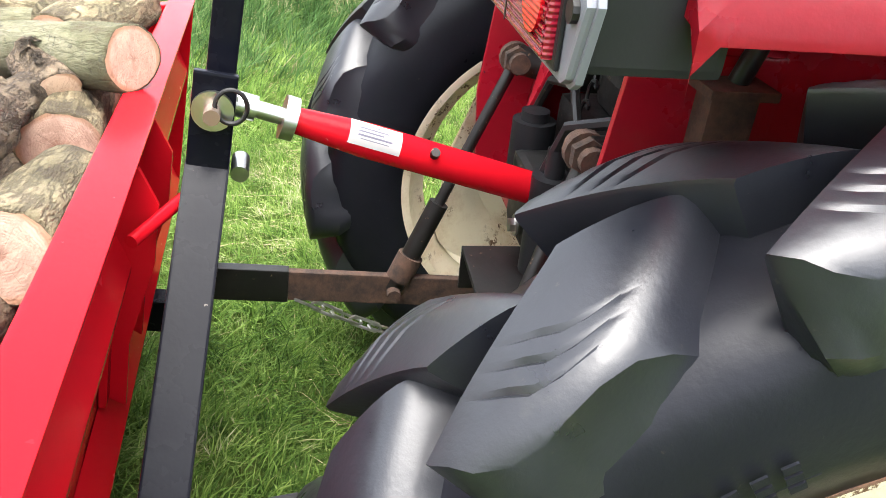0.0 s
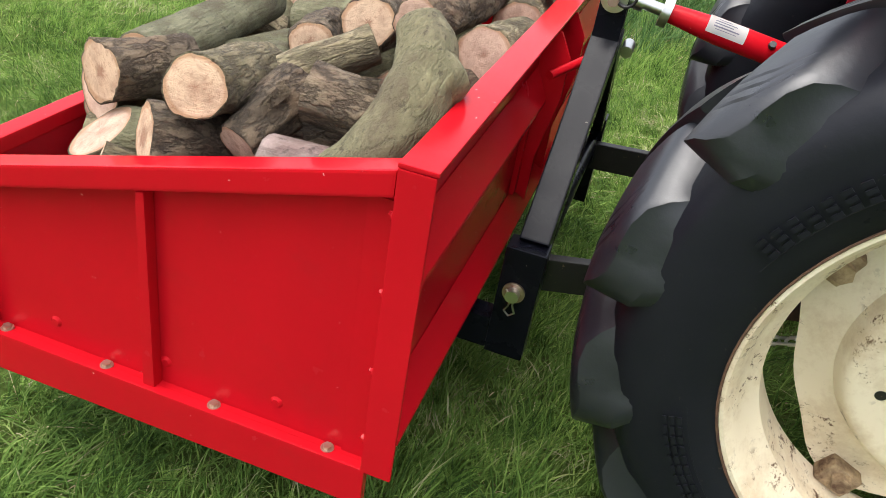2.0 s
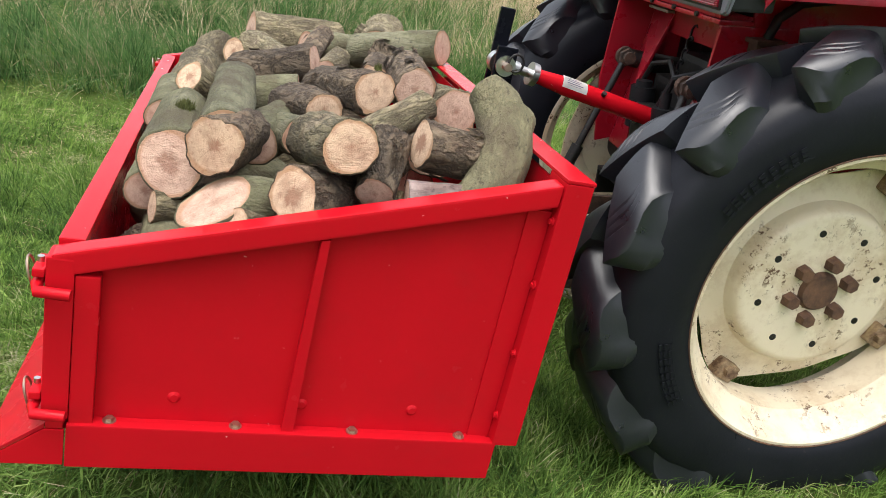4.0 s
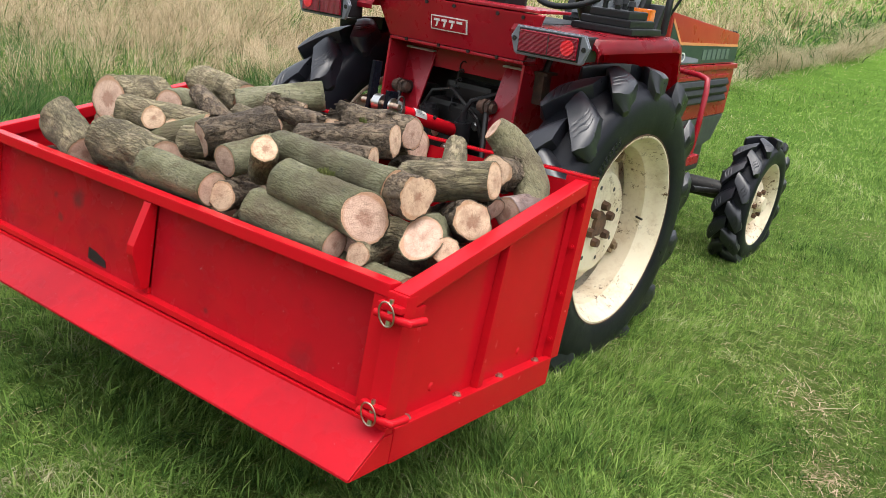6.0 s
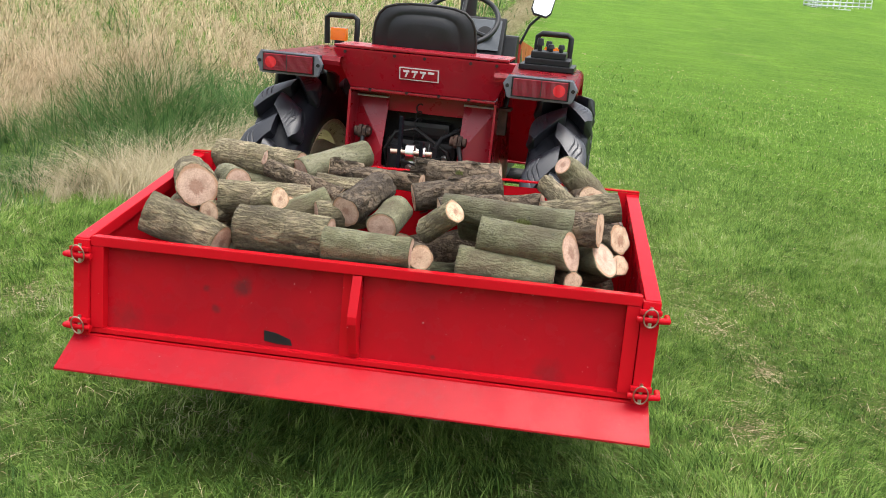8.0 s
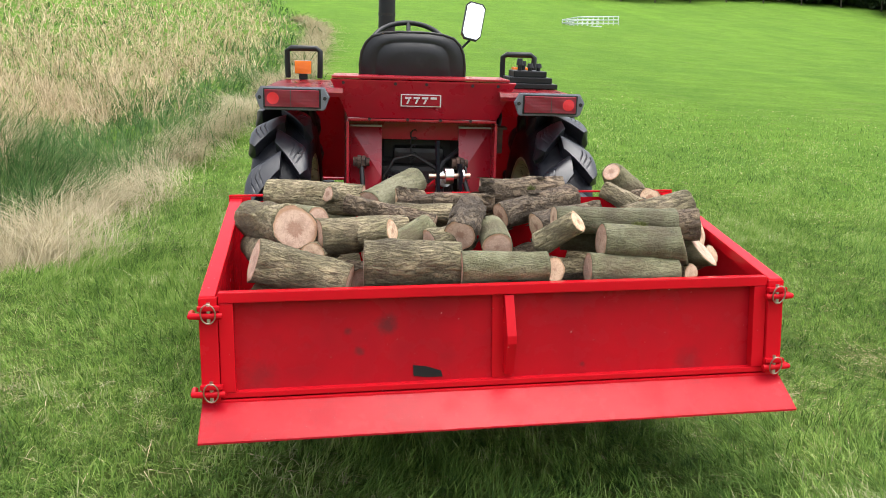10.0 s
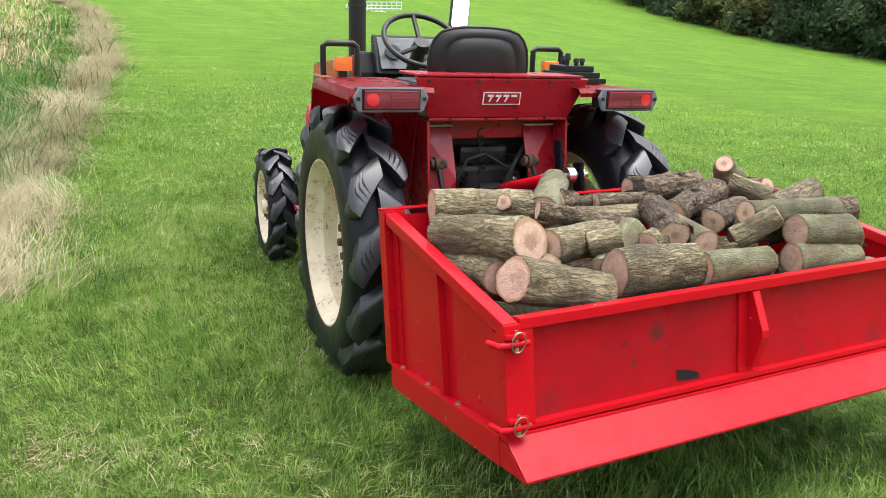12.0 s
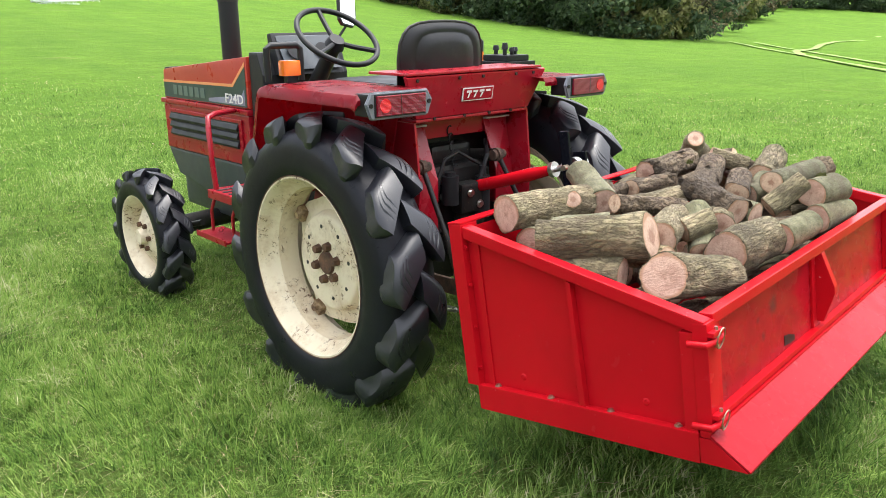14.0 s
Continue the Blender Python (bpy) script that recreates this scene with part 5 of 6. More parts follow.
# ---- logs ----
def log_mesh(length, ra, rb, bark, cut, bend, lump, seed, slant, oval):
    """Bark shell along z with two sawn faces, uneven round and slightly bent."""
    rnd = random.Random(seed)
    n, m = 36, 22
    ph = [rnd.uniform(0, 6.28) for _ in range(6)]
    bm = bmesh.new()
    rings = []
    for j in range(m + 1):
        u = j / m
        z = (u - 0.5) * length
        r0 = ra + (rb - ra) * u
        cx = bend * math.sin(math.pi * u)
        ring = []
        for k in range(n):
            t = 2 * math.pi * k / n
            f = 1 + oval * math.cos(2 * t + ph[0]) + 0.03 * math.sin(3 * t + ph[1] + 2 * u) + lump * noise.noise(Vector((1.6 * math.cos(t) + seed, 1.6 * math.sin(t), z * 14)))
            f += lump * 0.45 * abs(noise.noise(Vector((9 * math.cos(t) + seed, 9 * math.sin(t), z * 30)))) - lump * 0.15
            f += lump * 0.5 * noise.noise(Vector((5 * math.cos(t) + seed, 5 * math.sin(t), z * 22)))
            x, y = r0 * f * math.cos(t), r0 * f * math.sin(t)
            zz = z
            zz += (slant[0] * x + slant[1] * y) * max(0.0, 1 - u / 0.6)
            ring.append(bm.verts.new((x + cx, y, zz)))
        rings.append(ring)
    for a, b in zip(rings, rings[1:]):
        for k in range(n):
            bm.faces.new((a[k], a[(k + 1) % n], b[(k + 1) % n], b[k]))
    for ring, flip in ((rings[0], True), (rings[-1], False)):
        c = sum((v.co for v in ring), Vector()) / n
        inner = [bm.verts.new(c + (v.co - c) * (0.90 + 0.05 * noise.noise(v.co * 60))) for v in ring]
        for k in range(n):
            q = (ring[k], ring[(k + 1) % n], inner[(k + 1) % n], inner[k])
            bm.faces.new(q[::-1] if flip else q)
    ends = []
    for ring, sgn in ((rings[0], -1), (rings[-1], 1)):
        e = bmesh.new()
        c = sum((v.co for v in ring), Vector()) / n
        outer = [e.verts.new(c + (v.co - c) * 0.945 + Vector((0, 0, sgn * 0.0004))) for v in ring]
        inner = [e.verts.new(c + (v.co - c) * 0.5 + Vector((0, 0, sgn * 0.0012))) for v in ring]
        mid = e.verts.new(c + Vector((0, 0, sgn * 0.001)))
        for k in range(n):
            e.faces.new((outer[k], outer[(k + 1) % n], inner[(k + 1) % n], inner[k]))
            e.faces.new((inner[k], inner[(k + 1) % n], mid))
        ends.append(e)
    return bm, ends


def loose_bark(ob, length, radius, rnd):
    """Cracked plates of bark lifting off the log."""
    for _ in range(7):
        bm = bmesh.new()
        z0, t0 = rnd.uniform(-0.42, 0.36) * length, rnd.uniform(0, 6.28)
        dz, dt, lift = rnd.uniform(0.02, 0.05), rnd.uniform(0.25, 0.6), rnd.uniform(0.002, 0.007)
        rows = []
        for i in range(4):
            row = []
            for j in range(4):
                u, v = i / 3, j / 3
                rr_ = radius * 1.03 + 0.002 + lift * (u if rnd.random() < 0.9 else 0.4) * (0.6 + 0.4 * abs(2 * v - 1)) + rnd.uniform(-0.001, 0.001)
                tt = t0 + dt * (v + rnd.uniform(-0.12, 0.12))
                row.append(bm.verts.new((rr_ * math.cos(tt), rr_ * math.sin(tt), z0 + dz * (u + rnd.uniform(-0.15, 0.15)))))
            rows.append(row)
        for p, q in zip(rows, rows[1:]):
            for j in range(3):
                bm.faces.new((p[j], p[j + 1], q[j + 1], q[j]))
        bmesh.ops.solidify(bm, geom=bm.faces[:], thickness=0.0025)
        part("bark_flake", bm, BARK_DARK, ob)


BARKS = {"g": (BARK_GREEN, "green-grey algae-covered log"), "r": (BARK_RIDGED, "log with ridged grey-brown bark"), "d": (BARK_DARK, "log with dark flaky bark"), "b": (STAINED, "barkless split log, stained dark purple-brown")}
CUTS = {"p": (CUT_PALE, "pale sawn ends"), "k": (CUT_PINK, "pinkish-brown sawn ends")}
log_count = 0


def log(a, b, ra, rb=None, bark="g", cut="p", bend=0.0, facing=None, twist=0.0):
    global log_count
    log_count += 1
    a, b = Vector(a), Vector(b)
    rb = ra if rb is None else rb
    lump = {"g": 0.06, "r": 0.11, "d": 0.15, "b": 0.10}[bark]
    turn = (b - a).to_track_quat("Z", "Y").to_matrix().to_4x4() @ Matrix.Rotation(twist, 4, "Z")
    slant = (0.0, 0.0)
    if facing:
        # the first end is sawn aslant, towards this direction
        q = turn.to_3x3().inverted() @ Vector(facing)
        slant = (-q.x / q.z, -q.y / q.z)
    bm, ends = log_mesh((b - a).length, ra, rb, bark, cut, bend, lump, log_count * 3.7, slant, 0.04)
    m = Matrix.Translation((a + b) / 2) @ (b - a).to_track_quat("Z", "Y").to_matrix().to_4x4() @ Matrix.Rotation(twist, 4, "Z")
    ob = solid("log", bm, BARKS[bark][0], BARKS[bark][1] + ", " + CUTS[cut][1], "log", m, group="firewood logs in the box", smooth="all")
    for e in ends:
        part("cut_face", e, CUTS[cut][0], ob)
    if bark == "d" and log_count < 46:
        loose_bark(ob, (b - a).length, max(ra, rb), random.Random(log_count))
    return ob


LOGS = [
    ((-0.53, 0.235, 0.792), (-0.665, 0.49, 0.80), 0.060, 0.057, "r", "k"),
    ((-0.625, 0.625, 0.862), (-0.33, 0.56, 0.845), 0.056, 0.050, "r", "k"),
    ((-0.634, 0.152, 0.717), (-0.392, 0.094, 0.660), 0.056, 0.047, "r", "k"),
    ((-0.352, 0.125, 0.705), (-0.10, 0.115, 0.698), 0.062, 0.058, "r", "k"),
    ((-0.105, 0.083, 0.693), (0.125, 0.08, 0.690), 0.046, 0.042, "g", "k"),
    ((0.150, 0.085, 0.682), (0.09, 0.24, 0.665), 0.034, 0.036, "d", "p"),
    ((0.245, 0.098, 0.680), (0.492, 0.086, 0.665), 0.044, 0.036, "g", "k"),
    ((0.542, 0.102, 0.658), (0.49, 0.26, 0.645), 0.026, 0.03, "r", "p"),
    ((0.530, 0.121, 0.731), (0.290, 0.125, 0.752), 0.052, 0.047, "g", "k"),
    ((0.223, 0.122, 0.805), (0.140, 0.205, 0.735), 0.031, 0.034, "r", "p"),
    ((0.181, 0.207, 0.808), (0.530, 0.198, 0.788), 0.037, 0.043, "g", "p"),
    ((0.660, 0.375, 0.834), (0.45, 0.345, 0.785), 0.044, 0.048, "r", "p"),
    ((0.668, 0.304, 0.752), (0.52, 0.44, 0.70), 0.044, 0.046, "d", "p"),
    ((0.624, 0.195, 0.709), (0.560, 0.345, 0.695), 0.042, 0.044, "g", "k"),
    ((0.665, 0.225, 0.692), (0.60, 0.33, 0.64), 0.030, 0.034, "r", "p"),
    ((0.331, 0.369, 0.803), (0.160, 0.312, 0.776), 0.038, 0.040, "d", "p"),
    ((0.317, 0.459, 0.854), (0.070, 0.385, 0.802), 0.043, 0.042, "d", "p"),
    ((0.310, 0.537, 0.872), (0.045, 0.565, 0.866), 0.042, 0.042, "d", "k"),
    ((0.262, 0.640, 0.832), (0.03, 0.650, 0.80), 0.048, 0.046, "r", "k"),
    ((0.590, 0.498, 0.838), (0.570, 0.625, 0.825), 0.041, 0.042, "d", "p"),
    ((-0.152, 0.690, 0.903), (-0.315, 0.505, 0.835), 0.045, 0.046, "g", "k"),
    ((-0.440, 0.525, 0.868), (-0.32, 0.63, 0.83), 0.024, 0.028, "r", "k"),
    ((-0.470, 0.250, 0.766), (-0.225, 0.33, 0.768), 0.050, 0.048, "r", "k"),
    ((-0.388, 0.422, 0.848), (-0.135, 0.345, 0.785), 0.027, 0.030, "d", "p"),
    ((-0.240, 0.452, 0.815), (-0.045, 0.40, 0.808), 0.030, 0.030, "r", "k"),
    ((-0.020, 0.375, 0.830), (-0.085, 0.205, 0.765), 0.044, 0.046, "d", "k"),
    ((-0.110, 0.530, 0.842), (0.075, 0.495, 0.838), 0.030, 0.030, "d", "p"),
    ((0.450, 0.527, 0.872), (0.520, 0.425, 0.818), 0.028, 0.032, "r", "k"),
    ((-0.330, 0.195, 0.700), (-0.160, 0.290, 0.785), 0.038, 0.038, "g", "p"),
    ((0.020, 0.195, 0.735), (0.035, 0.345, 0.770), 0.042, 0.042, "g", "k"),
    ((-0.600, 0.285, 0.700), (-0.645, 0.47, 0.725), 0.050, 0.050, "r", "k"),
    ((-0.485, 0.220, 0.722), (-0.44, 0.37, 0.715), 0.034, 0.034, "r", "p"),
    ((-0.170, 0.215, 0.742), (-0.050, 0.275, 0.755), 0.040, 0.040, "r", "k"),
    ((-0.272, 0.196, 0.783), (-0.345, 0.245, 0.765), 0.031, 0.033, "r", "p"),
    ((-0.258, 0.248, 0.760), (-0.315, 0.29, 0.75), 0.027, 0.029, "r", "p"),
    ((0.385, 0.250, 0.745), (0.235, 0.31, 0.750), 0.045, 0.045, "g", "k"),
    ((-0.240, 0.550, 0.856), (-0.140, 0.605, 0.842), 0.030, 0.031, "d", "p"),
    ((0.43, 0.13, 0.60), (0.64, 0.14, 0.59), 0.05, 0.05, "g", "k"),
    ((-0.30, 0.60, 0.79), (-0.06, 0.62, 0.80), 0.050, 0.050, "r", "k"),
    ((0.45, 0.56, 0.79), (0.25, 0.60, 0.76), 0.048, 0.050, "d", "k"),
    ((-0.60, 0.56, 0.77), (-0.36, 0.60, 0.765), 0.052, 0.050, "g", "k"),
    ((0.652, 0.478, 0.756), (0.660, 0.575, 0.766), 0.037, 0.037, "b", "k"),
    ((-0.255, 0.575, 0.835), (-0.02, 0.560, 0.842), 0.026, 0.024, "d", "k"),
    ((0.645, 0.426, 0.764), (0.530, 0.455, 0.815), 0.030, 0.040, "d", "k"),
    ((0.430, 0.330, 0.775), (0.290, 0.300, 0.745), 0.038, 0.040, "g", "k"),
    ((-0.470, 0.390, 0.800), (-0.560, 0.520, 0.800), 0.040, 0.042, "g", "k"),
    ((0.600, 0.184, 0.788), (0.470, 0.226, 0.778), 0.046, 0.045, "d", "p"),
]
SLANTS = {13: (0.50, -0.45, 0.74), 8: (0.9, -0.4, 0.25), 0: (0.2, -0.97, 0.12), 2: (-0.92, -0.22, 0.30)}
for k, row in enumerate(LOGS):
    log(*row, facing=SLANTS.get(k), twist=random.uniform(0, 6.28))

# forked, bent log leaning on the headboard corner
pts = [Vector(p) for p in ((0.500, 0.606, 0.926), (0.508, 0.614, 0.920), (0.525, 0.628, 0.908), (0.555, 0.638, 0.88), (0.59, 0.637, 0.85), (0.625, 0.622, 0.815), (0.648, 0.598, 0.782), (0.66, 0.57, 0.75), (0.665, 0.55, 0.725))]
rr = [0.033, 0.036, 0.041, 0.046, 0.047, 0.044, 0.043, 0.045, 0.047]
c0 = pts[4].copy()
BLM = Matrix.Translation(c0) @ (pts[0] - pts[-1]).to_track_quat("Z", "Y").to_matrix().to_4x4()
bi = BLM.inverted()
bm = bmesh.new()
fine = []
frr = []
for a_, b_, r0, r1 in zip(pts, pts[1:], rr, rr[1:]):
    for k in range(3):
        fine.append(bi @ a_.lerp(b_, k / 3))
        frr.append(r0 + (r1 - r0) * k / 3)
add_tube(bm, fine + [bi @ pts[-1]], 0.05, 28, radii=frr + [rr[-1]])
add_tube(bm, [bi @ Vector(p) for p in ((0.565, 0.640, 0.868), (0.545, 0.655, 0.886), (0.533, 0.664, 0.897), (0.528, 0.669, 0.902))], 0.03, 20, radii=[0.040, 0.040, 0.035, 0.022])
for v in bm.verts:
    v.co += Vector((noise.noise(v.co * 22), noise.noise(v.co * 22 + Vector((5, 1, 2))), 0)) * 0.005
bent = solid("log", bm, BARK_LICHEN, "bent grey-green log leaning out of the box corner, sawn end", "log", BLM, group="firewood logs in the box", smooth="all")
d0 = (bi.to_3x3() @ (pts[0] - pts[1])).normalized()
part("cut_face", rod(bi @ pts[0] - d0 * 0.001, bi @ pts[0] + d0 * 0.002, 0.029, n=24), CUT_PINK, bent)

# hidden lower layers
rnd = random.Random(5)
for k in range(26):
    x, y = -0.58 + 0.145 * (k % 9) + rnd.uniform(-0.02, 0.02), 0.14 + 0.20 * (k // 9) + rnd.uniform(-0.02, 0.02)
    z = 0.50 + 0.16 * y + rnd.uniform(0, 0.05)
    t = rnd.uniform(0, 3.14)
    d = Vector((math.cos(t), math.sin(t) * 0.5, rnd.uniform(-0.1, 0.1))).normalized() * 0.10
    c = Vector((max(-0.56, min(0.56, x)), max(0.13, min(0.56, y)), z))
    log(c - d, c + d, 0.058, 0.058, rnd.choice("grd"), rnd.choice("pk"))

# moss tufts on two logs
for (c, r, n_) in (((0.40, 0.13, 0.80), 0.022, 220), ((0.19, 0.48, 0.885), 0.012, 90)):
    bm = bmesh.new()
    for k in range(n_):
        a = rnd.uniform(0, 6.28)
        q = r * math.sqrt(rnd.random())
        base = Vector(c) + Vector((q * math.cos(a), q * math.sin(a) * 0.7, -0.006 - q * 0.3))
        tip = base + Vector((rnd.uniform(-0.006, 0.006), rnd.uniform(-0.006, 0.006), rnd.uniform(0.006, 0.016)))
        w = Vector((rnd.uniform(-1, 1), rnd.uniform(-1, 1), 0)).normalized() * 0.0014
        bm.faces.new([bm.verts.new(base - w), bm.verts.new(base + w), bm.verts.new(tip)])
    solid("moss_tuft", bm, MOSS, "tuft of green moss on a log", "moss", kind="stuff")


# ---- grass ----
def ground_array(x, y):
    k = (y - 0.55) / 0.6
    rise = 0.165 * 0.6 * np.where(k > 30, k, np.log1p(np.exp(np.clip(k, -40, 30))))
    hill = np.where(y < 90, 0.0012 * np.maximum(0, y) ** 2, 0.0012 * 8100 + 0.1 * (y - 90))
    return rise + hill - 0.035 * np.maximum(0, x - 1.0) + np.where(x > 75, 0.05 * (x - 75), 0) + 0.012 * np.sin(1.7 * x + 0.6) * np.sin(1.3 * y)


def patches(x, y, s):
    """Soft uneven patches between 0 and 1."""
    v = np.sin(x * 1.3 * s + 1.1) * np.sin(y * 1.1 * s + 0.4) + 0.7 * np.sin(x * 2.9 * s + y * 1.7 * s + 2.0) + 0.5 * np.sin(x * 5.3 * s - y * 4.1 * s + 0.7) + 0.4 * np.sin(9.1 * s * y + 3 * np.sin(4.3 * s * x))
    return np.clip(0.5 + v / 3.6, 0, 1)


def blade_field(name, mat, label, xy, height, width, lean, comb, rng, segs=2):
    """Many single curved blades standing on the ground, in one mesh."""
    n = len(xy)
    bx, by = xy[:, 0], xy[:, 1]
    z = ground_array(bx, by)
    ang = rng.uniform(0, 2 * np.pi, n)
    h = height * rng.uniform(0.45, 1.2, n)
    w = width * rng.uniform(0.6, 1.3, n)
    la = rng.uniform(0, 2 * np.pi, n)
    ln = h * (lean[0] + (lean[1] - lean[0]) * rng.random(n) ** 1.5)
    swirl = 2.2 * np.sin(bx * 1.9 + 1.3 * np.sin(by * 1.1)) + 0.9 * np.sin(by * 2.7)
    dirx, diry = np.cos(la) * 0.7 + comb * np.cos(swirl), np.sin(la) * 0.7 + comb * np.sin(swirl)
    wx, wy = np.cos(ang) * w / 2, np.sin(ang) * w / 2
    drop = np.clip(1.0 - 0.33 * (ln / h) ** 2, 0.12, 1)
    cols = []
    for f in ([0.0, 0.55] if segs == 2 else [0.0, 0.35, 0.7]):
        k = 1.0 - 0.35 * f
        ox, oy = bx + dirx * ln * f ** 1.8, by + diry * ln * f ** 1.8
        oz = z - 0.004 + h * f * (1 - (1 - drop) * f)
        cols += [np.stack((ox - wx * k, oy - wy * k, oz), 1), np.stack((ox + wx * k, oy + wy * k, oz), 1)]
    cols.append(np.stack((bx + dirx * ln, by + diry * ln, z - 0.004 + h * drop), 1))
    per = len(cols)
    co = np.stack(cols, 1).reshape(-1, 3)
    base = (np.arange(n) * per)[:, None]
    quads = [[0, 1, 3, 2], [2, 3, 4]] if segs == 2 else [[0, 1, 3, 2], [2, 3, 5, 4], [4, 5, 6]]
    loops = np.concatenate([base + np.array([q]) for q in quads], 1).reshape(-1)
    tot = np.tile([len(q) for q in quads], n)
    me = bpy.data.meshes.new(name)
    me.vertices.add(len(co))
    me.vertices.foreach_set("co", co.reshape(-1).astype(np.float32))
    me.loops.add(len(loops))
    me.loops.foreach_set("vertex_index", loops.astype(np.int32))
    me.polygons.add(len(tot))
    me.polygons.foreach_set("loop_start", np.concatenate(([0], np.cumsum(tot)[:-1])).astype(np.int32))
    me.polygons.foreach_set("loop_total", tot.astype(np.int32))
    me.update()
    me.validate()
    me.materials.append(mat)
    return tagged(new(name, me), label, "grass", kind="stuff")


def tufted(x, y, size, pull):
    """Draws places towards the nearest of scattered tuft centres."""
    gy = np.floor(y / size + 0.4 * np.sin(x / size * 0.7))
    slip = np.sin(gy * 12.9898) * 43758.5453
    slip = slip - np.floor(slip) + 0.5 * np.sin(y / size * 0.53)
    gx = np.floor(x / size + slip)
    h = np.sin(gx * 127.1 + gy * 311.7) * 43758.5453
    k = np.sin(gx * 269.5 + gy * 183.3) * 24634.6345
    cx, cy = (gx - slip + 0.05 + 0.9 * (h - np.floor(h))) * size, (gy - 0.4 * np.sin(x / size * 0.7) + 0.05 + 0.9 * (k - np.floor(k))) * size
    return x + (cx - x) * pull, y + (cy - y) * pull


def edge_of(y):
    return np.interp(y, (-6, 0, 2.6, 5.5, 10.3, 14.4, 30, 120), (-2.6, -2.3, -2.1, -1.85, -1.45, -0.9, -0.4, -14))


rng = np.random.default_rng(7)
WORN = ((1.30, 1.68, 0.13), (1.22, 0.72, 0.10), (1.42, 1.30, 0.07), (1.20, 2.6, 0.14), (1.18, 4.0, 0.16), (-1.2, 4.4, 0.22), (-0.9, 5.6, 0.25), (-0.4, 7.0, 0.25), (-1.7, 1.2, 0.12), (-1.5, -0.6, 0.10), (-2.9, 1.5, 0.26), (-3.1, 2.7, 0.32), (-2.6, 3.7, 0.26), (-2.4, 0.5, 0.18), (-1.9, -0.3, 0.13), (1.62, 2.2, 0.15), (1.5, 0.1, 0.10), (1.9, 1.1, 0.14))


def cover(x, y):
    """Share of grass left on the worn places."""
    k = np.ones(len(x))
    for cx, cy, cr in WORN:
        k *= 1 - 0.9 * np.exp(-(((x - cx) / cr) ** 2 + ((y - cy) / cr / 1.6) ** 2))
    return k


def around(n, cx, cy, r0, r1, a0=-180.0, a1=180.0):
    """Places round a point: even within r0, then thinning out with the distance; the distance comes along."""
    share = 1.0 / (1.0 + 2 * math.log(r1 / r0))
    k = int(n * share)
    r = np.concatenate((r0 * np.sqrt(rng.random(k)), r0 * np.exp(rng.random(n - k) * math.log(r1 / r0))))
    a = np.radians(rng.uniform(a0, a1, len(r)))
    return cx + r * np.sin(a), cy + r * np.cos(a), r


# short mown sward, brighter away from the box: fine blades near the walk, thinning out into the turf further off
x, y, r = around(430000, 0.0, 0.6, 4.2, 15.0, -70, 120)
x2, y2 = rng.uniform(-4.0, 3.6, 400000), rng.uniform(-2.6, 3.6, 400000)
x3, y3, r3 = around(110000, 0.0, 0.6, 4.6, 15.0, 120, 290)
x, y, r = np.concatenate((x, x2, x3)), np.concatenate((y, y2, y3)), np.concatenate((r, np.hypot(x2, y2 - 0.6), np.maximum(r3, 6.0)))
keep = (x > edge_of(y) + rng.normal(0, 0.2, len(x))) & (rng.random(len(x)) < (0.55 + 0.6 * patches(x, y, 3.1)) * cover(x, y) * np.clip(1.55 - r / 9.0, 0.0, 1.0))
x, y, r = x[keep], y[keep], r[keep]
x, y = tufted(x, y, 0.11, 0.7 * rng.random(len(x)) ** 1.5)
lod = np.clip(r / 3.0, 1.0, 3.2)
hgt = (0.026 + 0.050 * patches(x, y, 1.3) ** 1.5 + 0.022 * patches(x, y, 5.0)) * np.minimum(lod, 1.5) ** 0.4
blade_field("lawn_grass", GRASS, "short bright green mown grass", np.stack((x, y), 1), hgt, 0.0030 * lod, (0.4, 2.6), 0.45, rng)

# longer matted grass round and under the box
x, y = rng.uniform(-2.8, 2.6, 190000), rng.uniform(-2.3, 1.5, 190000)
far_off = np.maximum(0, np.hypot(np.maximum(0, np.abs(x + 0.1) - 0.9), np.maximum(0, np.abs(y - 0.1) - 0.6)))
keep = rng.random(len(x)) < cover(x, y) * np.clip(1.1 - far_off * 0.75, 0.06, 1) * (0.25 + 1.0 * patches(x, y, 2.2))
x, y, far_off = x[keep], y[keep], far_off[keep]
x, y = tufted(x, y, 0.17, 0.8 * rng.random(len(x)) ** 1.3)
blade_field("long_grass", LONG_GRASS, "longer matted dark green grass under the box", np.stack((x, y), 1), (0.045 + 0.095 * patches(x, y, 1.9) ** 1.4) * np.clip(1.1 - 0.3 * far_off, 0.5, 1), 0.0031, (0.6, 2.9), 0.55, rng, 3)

# dead stalks lying in the sward
x, y, r = around(30000, -0.3, 1.0, 2.4, 14.0)
blade_field("dry_stalks", STRAW, "thin dead grass stalks lying in the sward", np.stack((x, y), 1), 0.05, 0.0030 * np.maximum(1, r / 2.4), (1.5, 4.0), 0.8, rng, 3)

# dead thatch on the worn places
x, y = np.concatenate([cx + cr * rng.normal(0, 0.8, 900) for cx, cy, cr in WORN]), np.concatenate([cy + 1.6 * cr * rng.normal(0, 0.8, 900) for cx, cy, cr in WORN])
blade_field("dead_thatch", STRAW, "flattened dead grass on worn places", np.stack((x, y), 1), 0.022, 0.0032, (1.5, 4.5), 0.3, rng, 3)

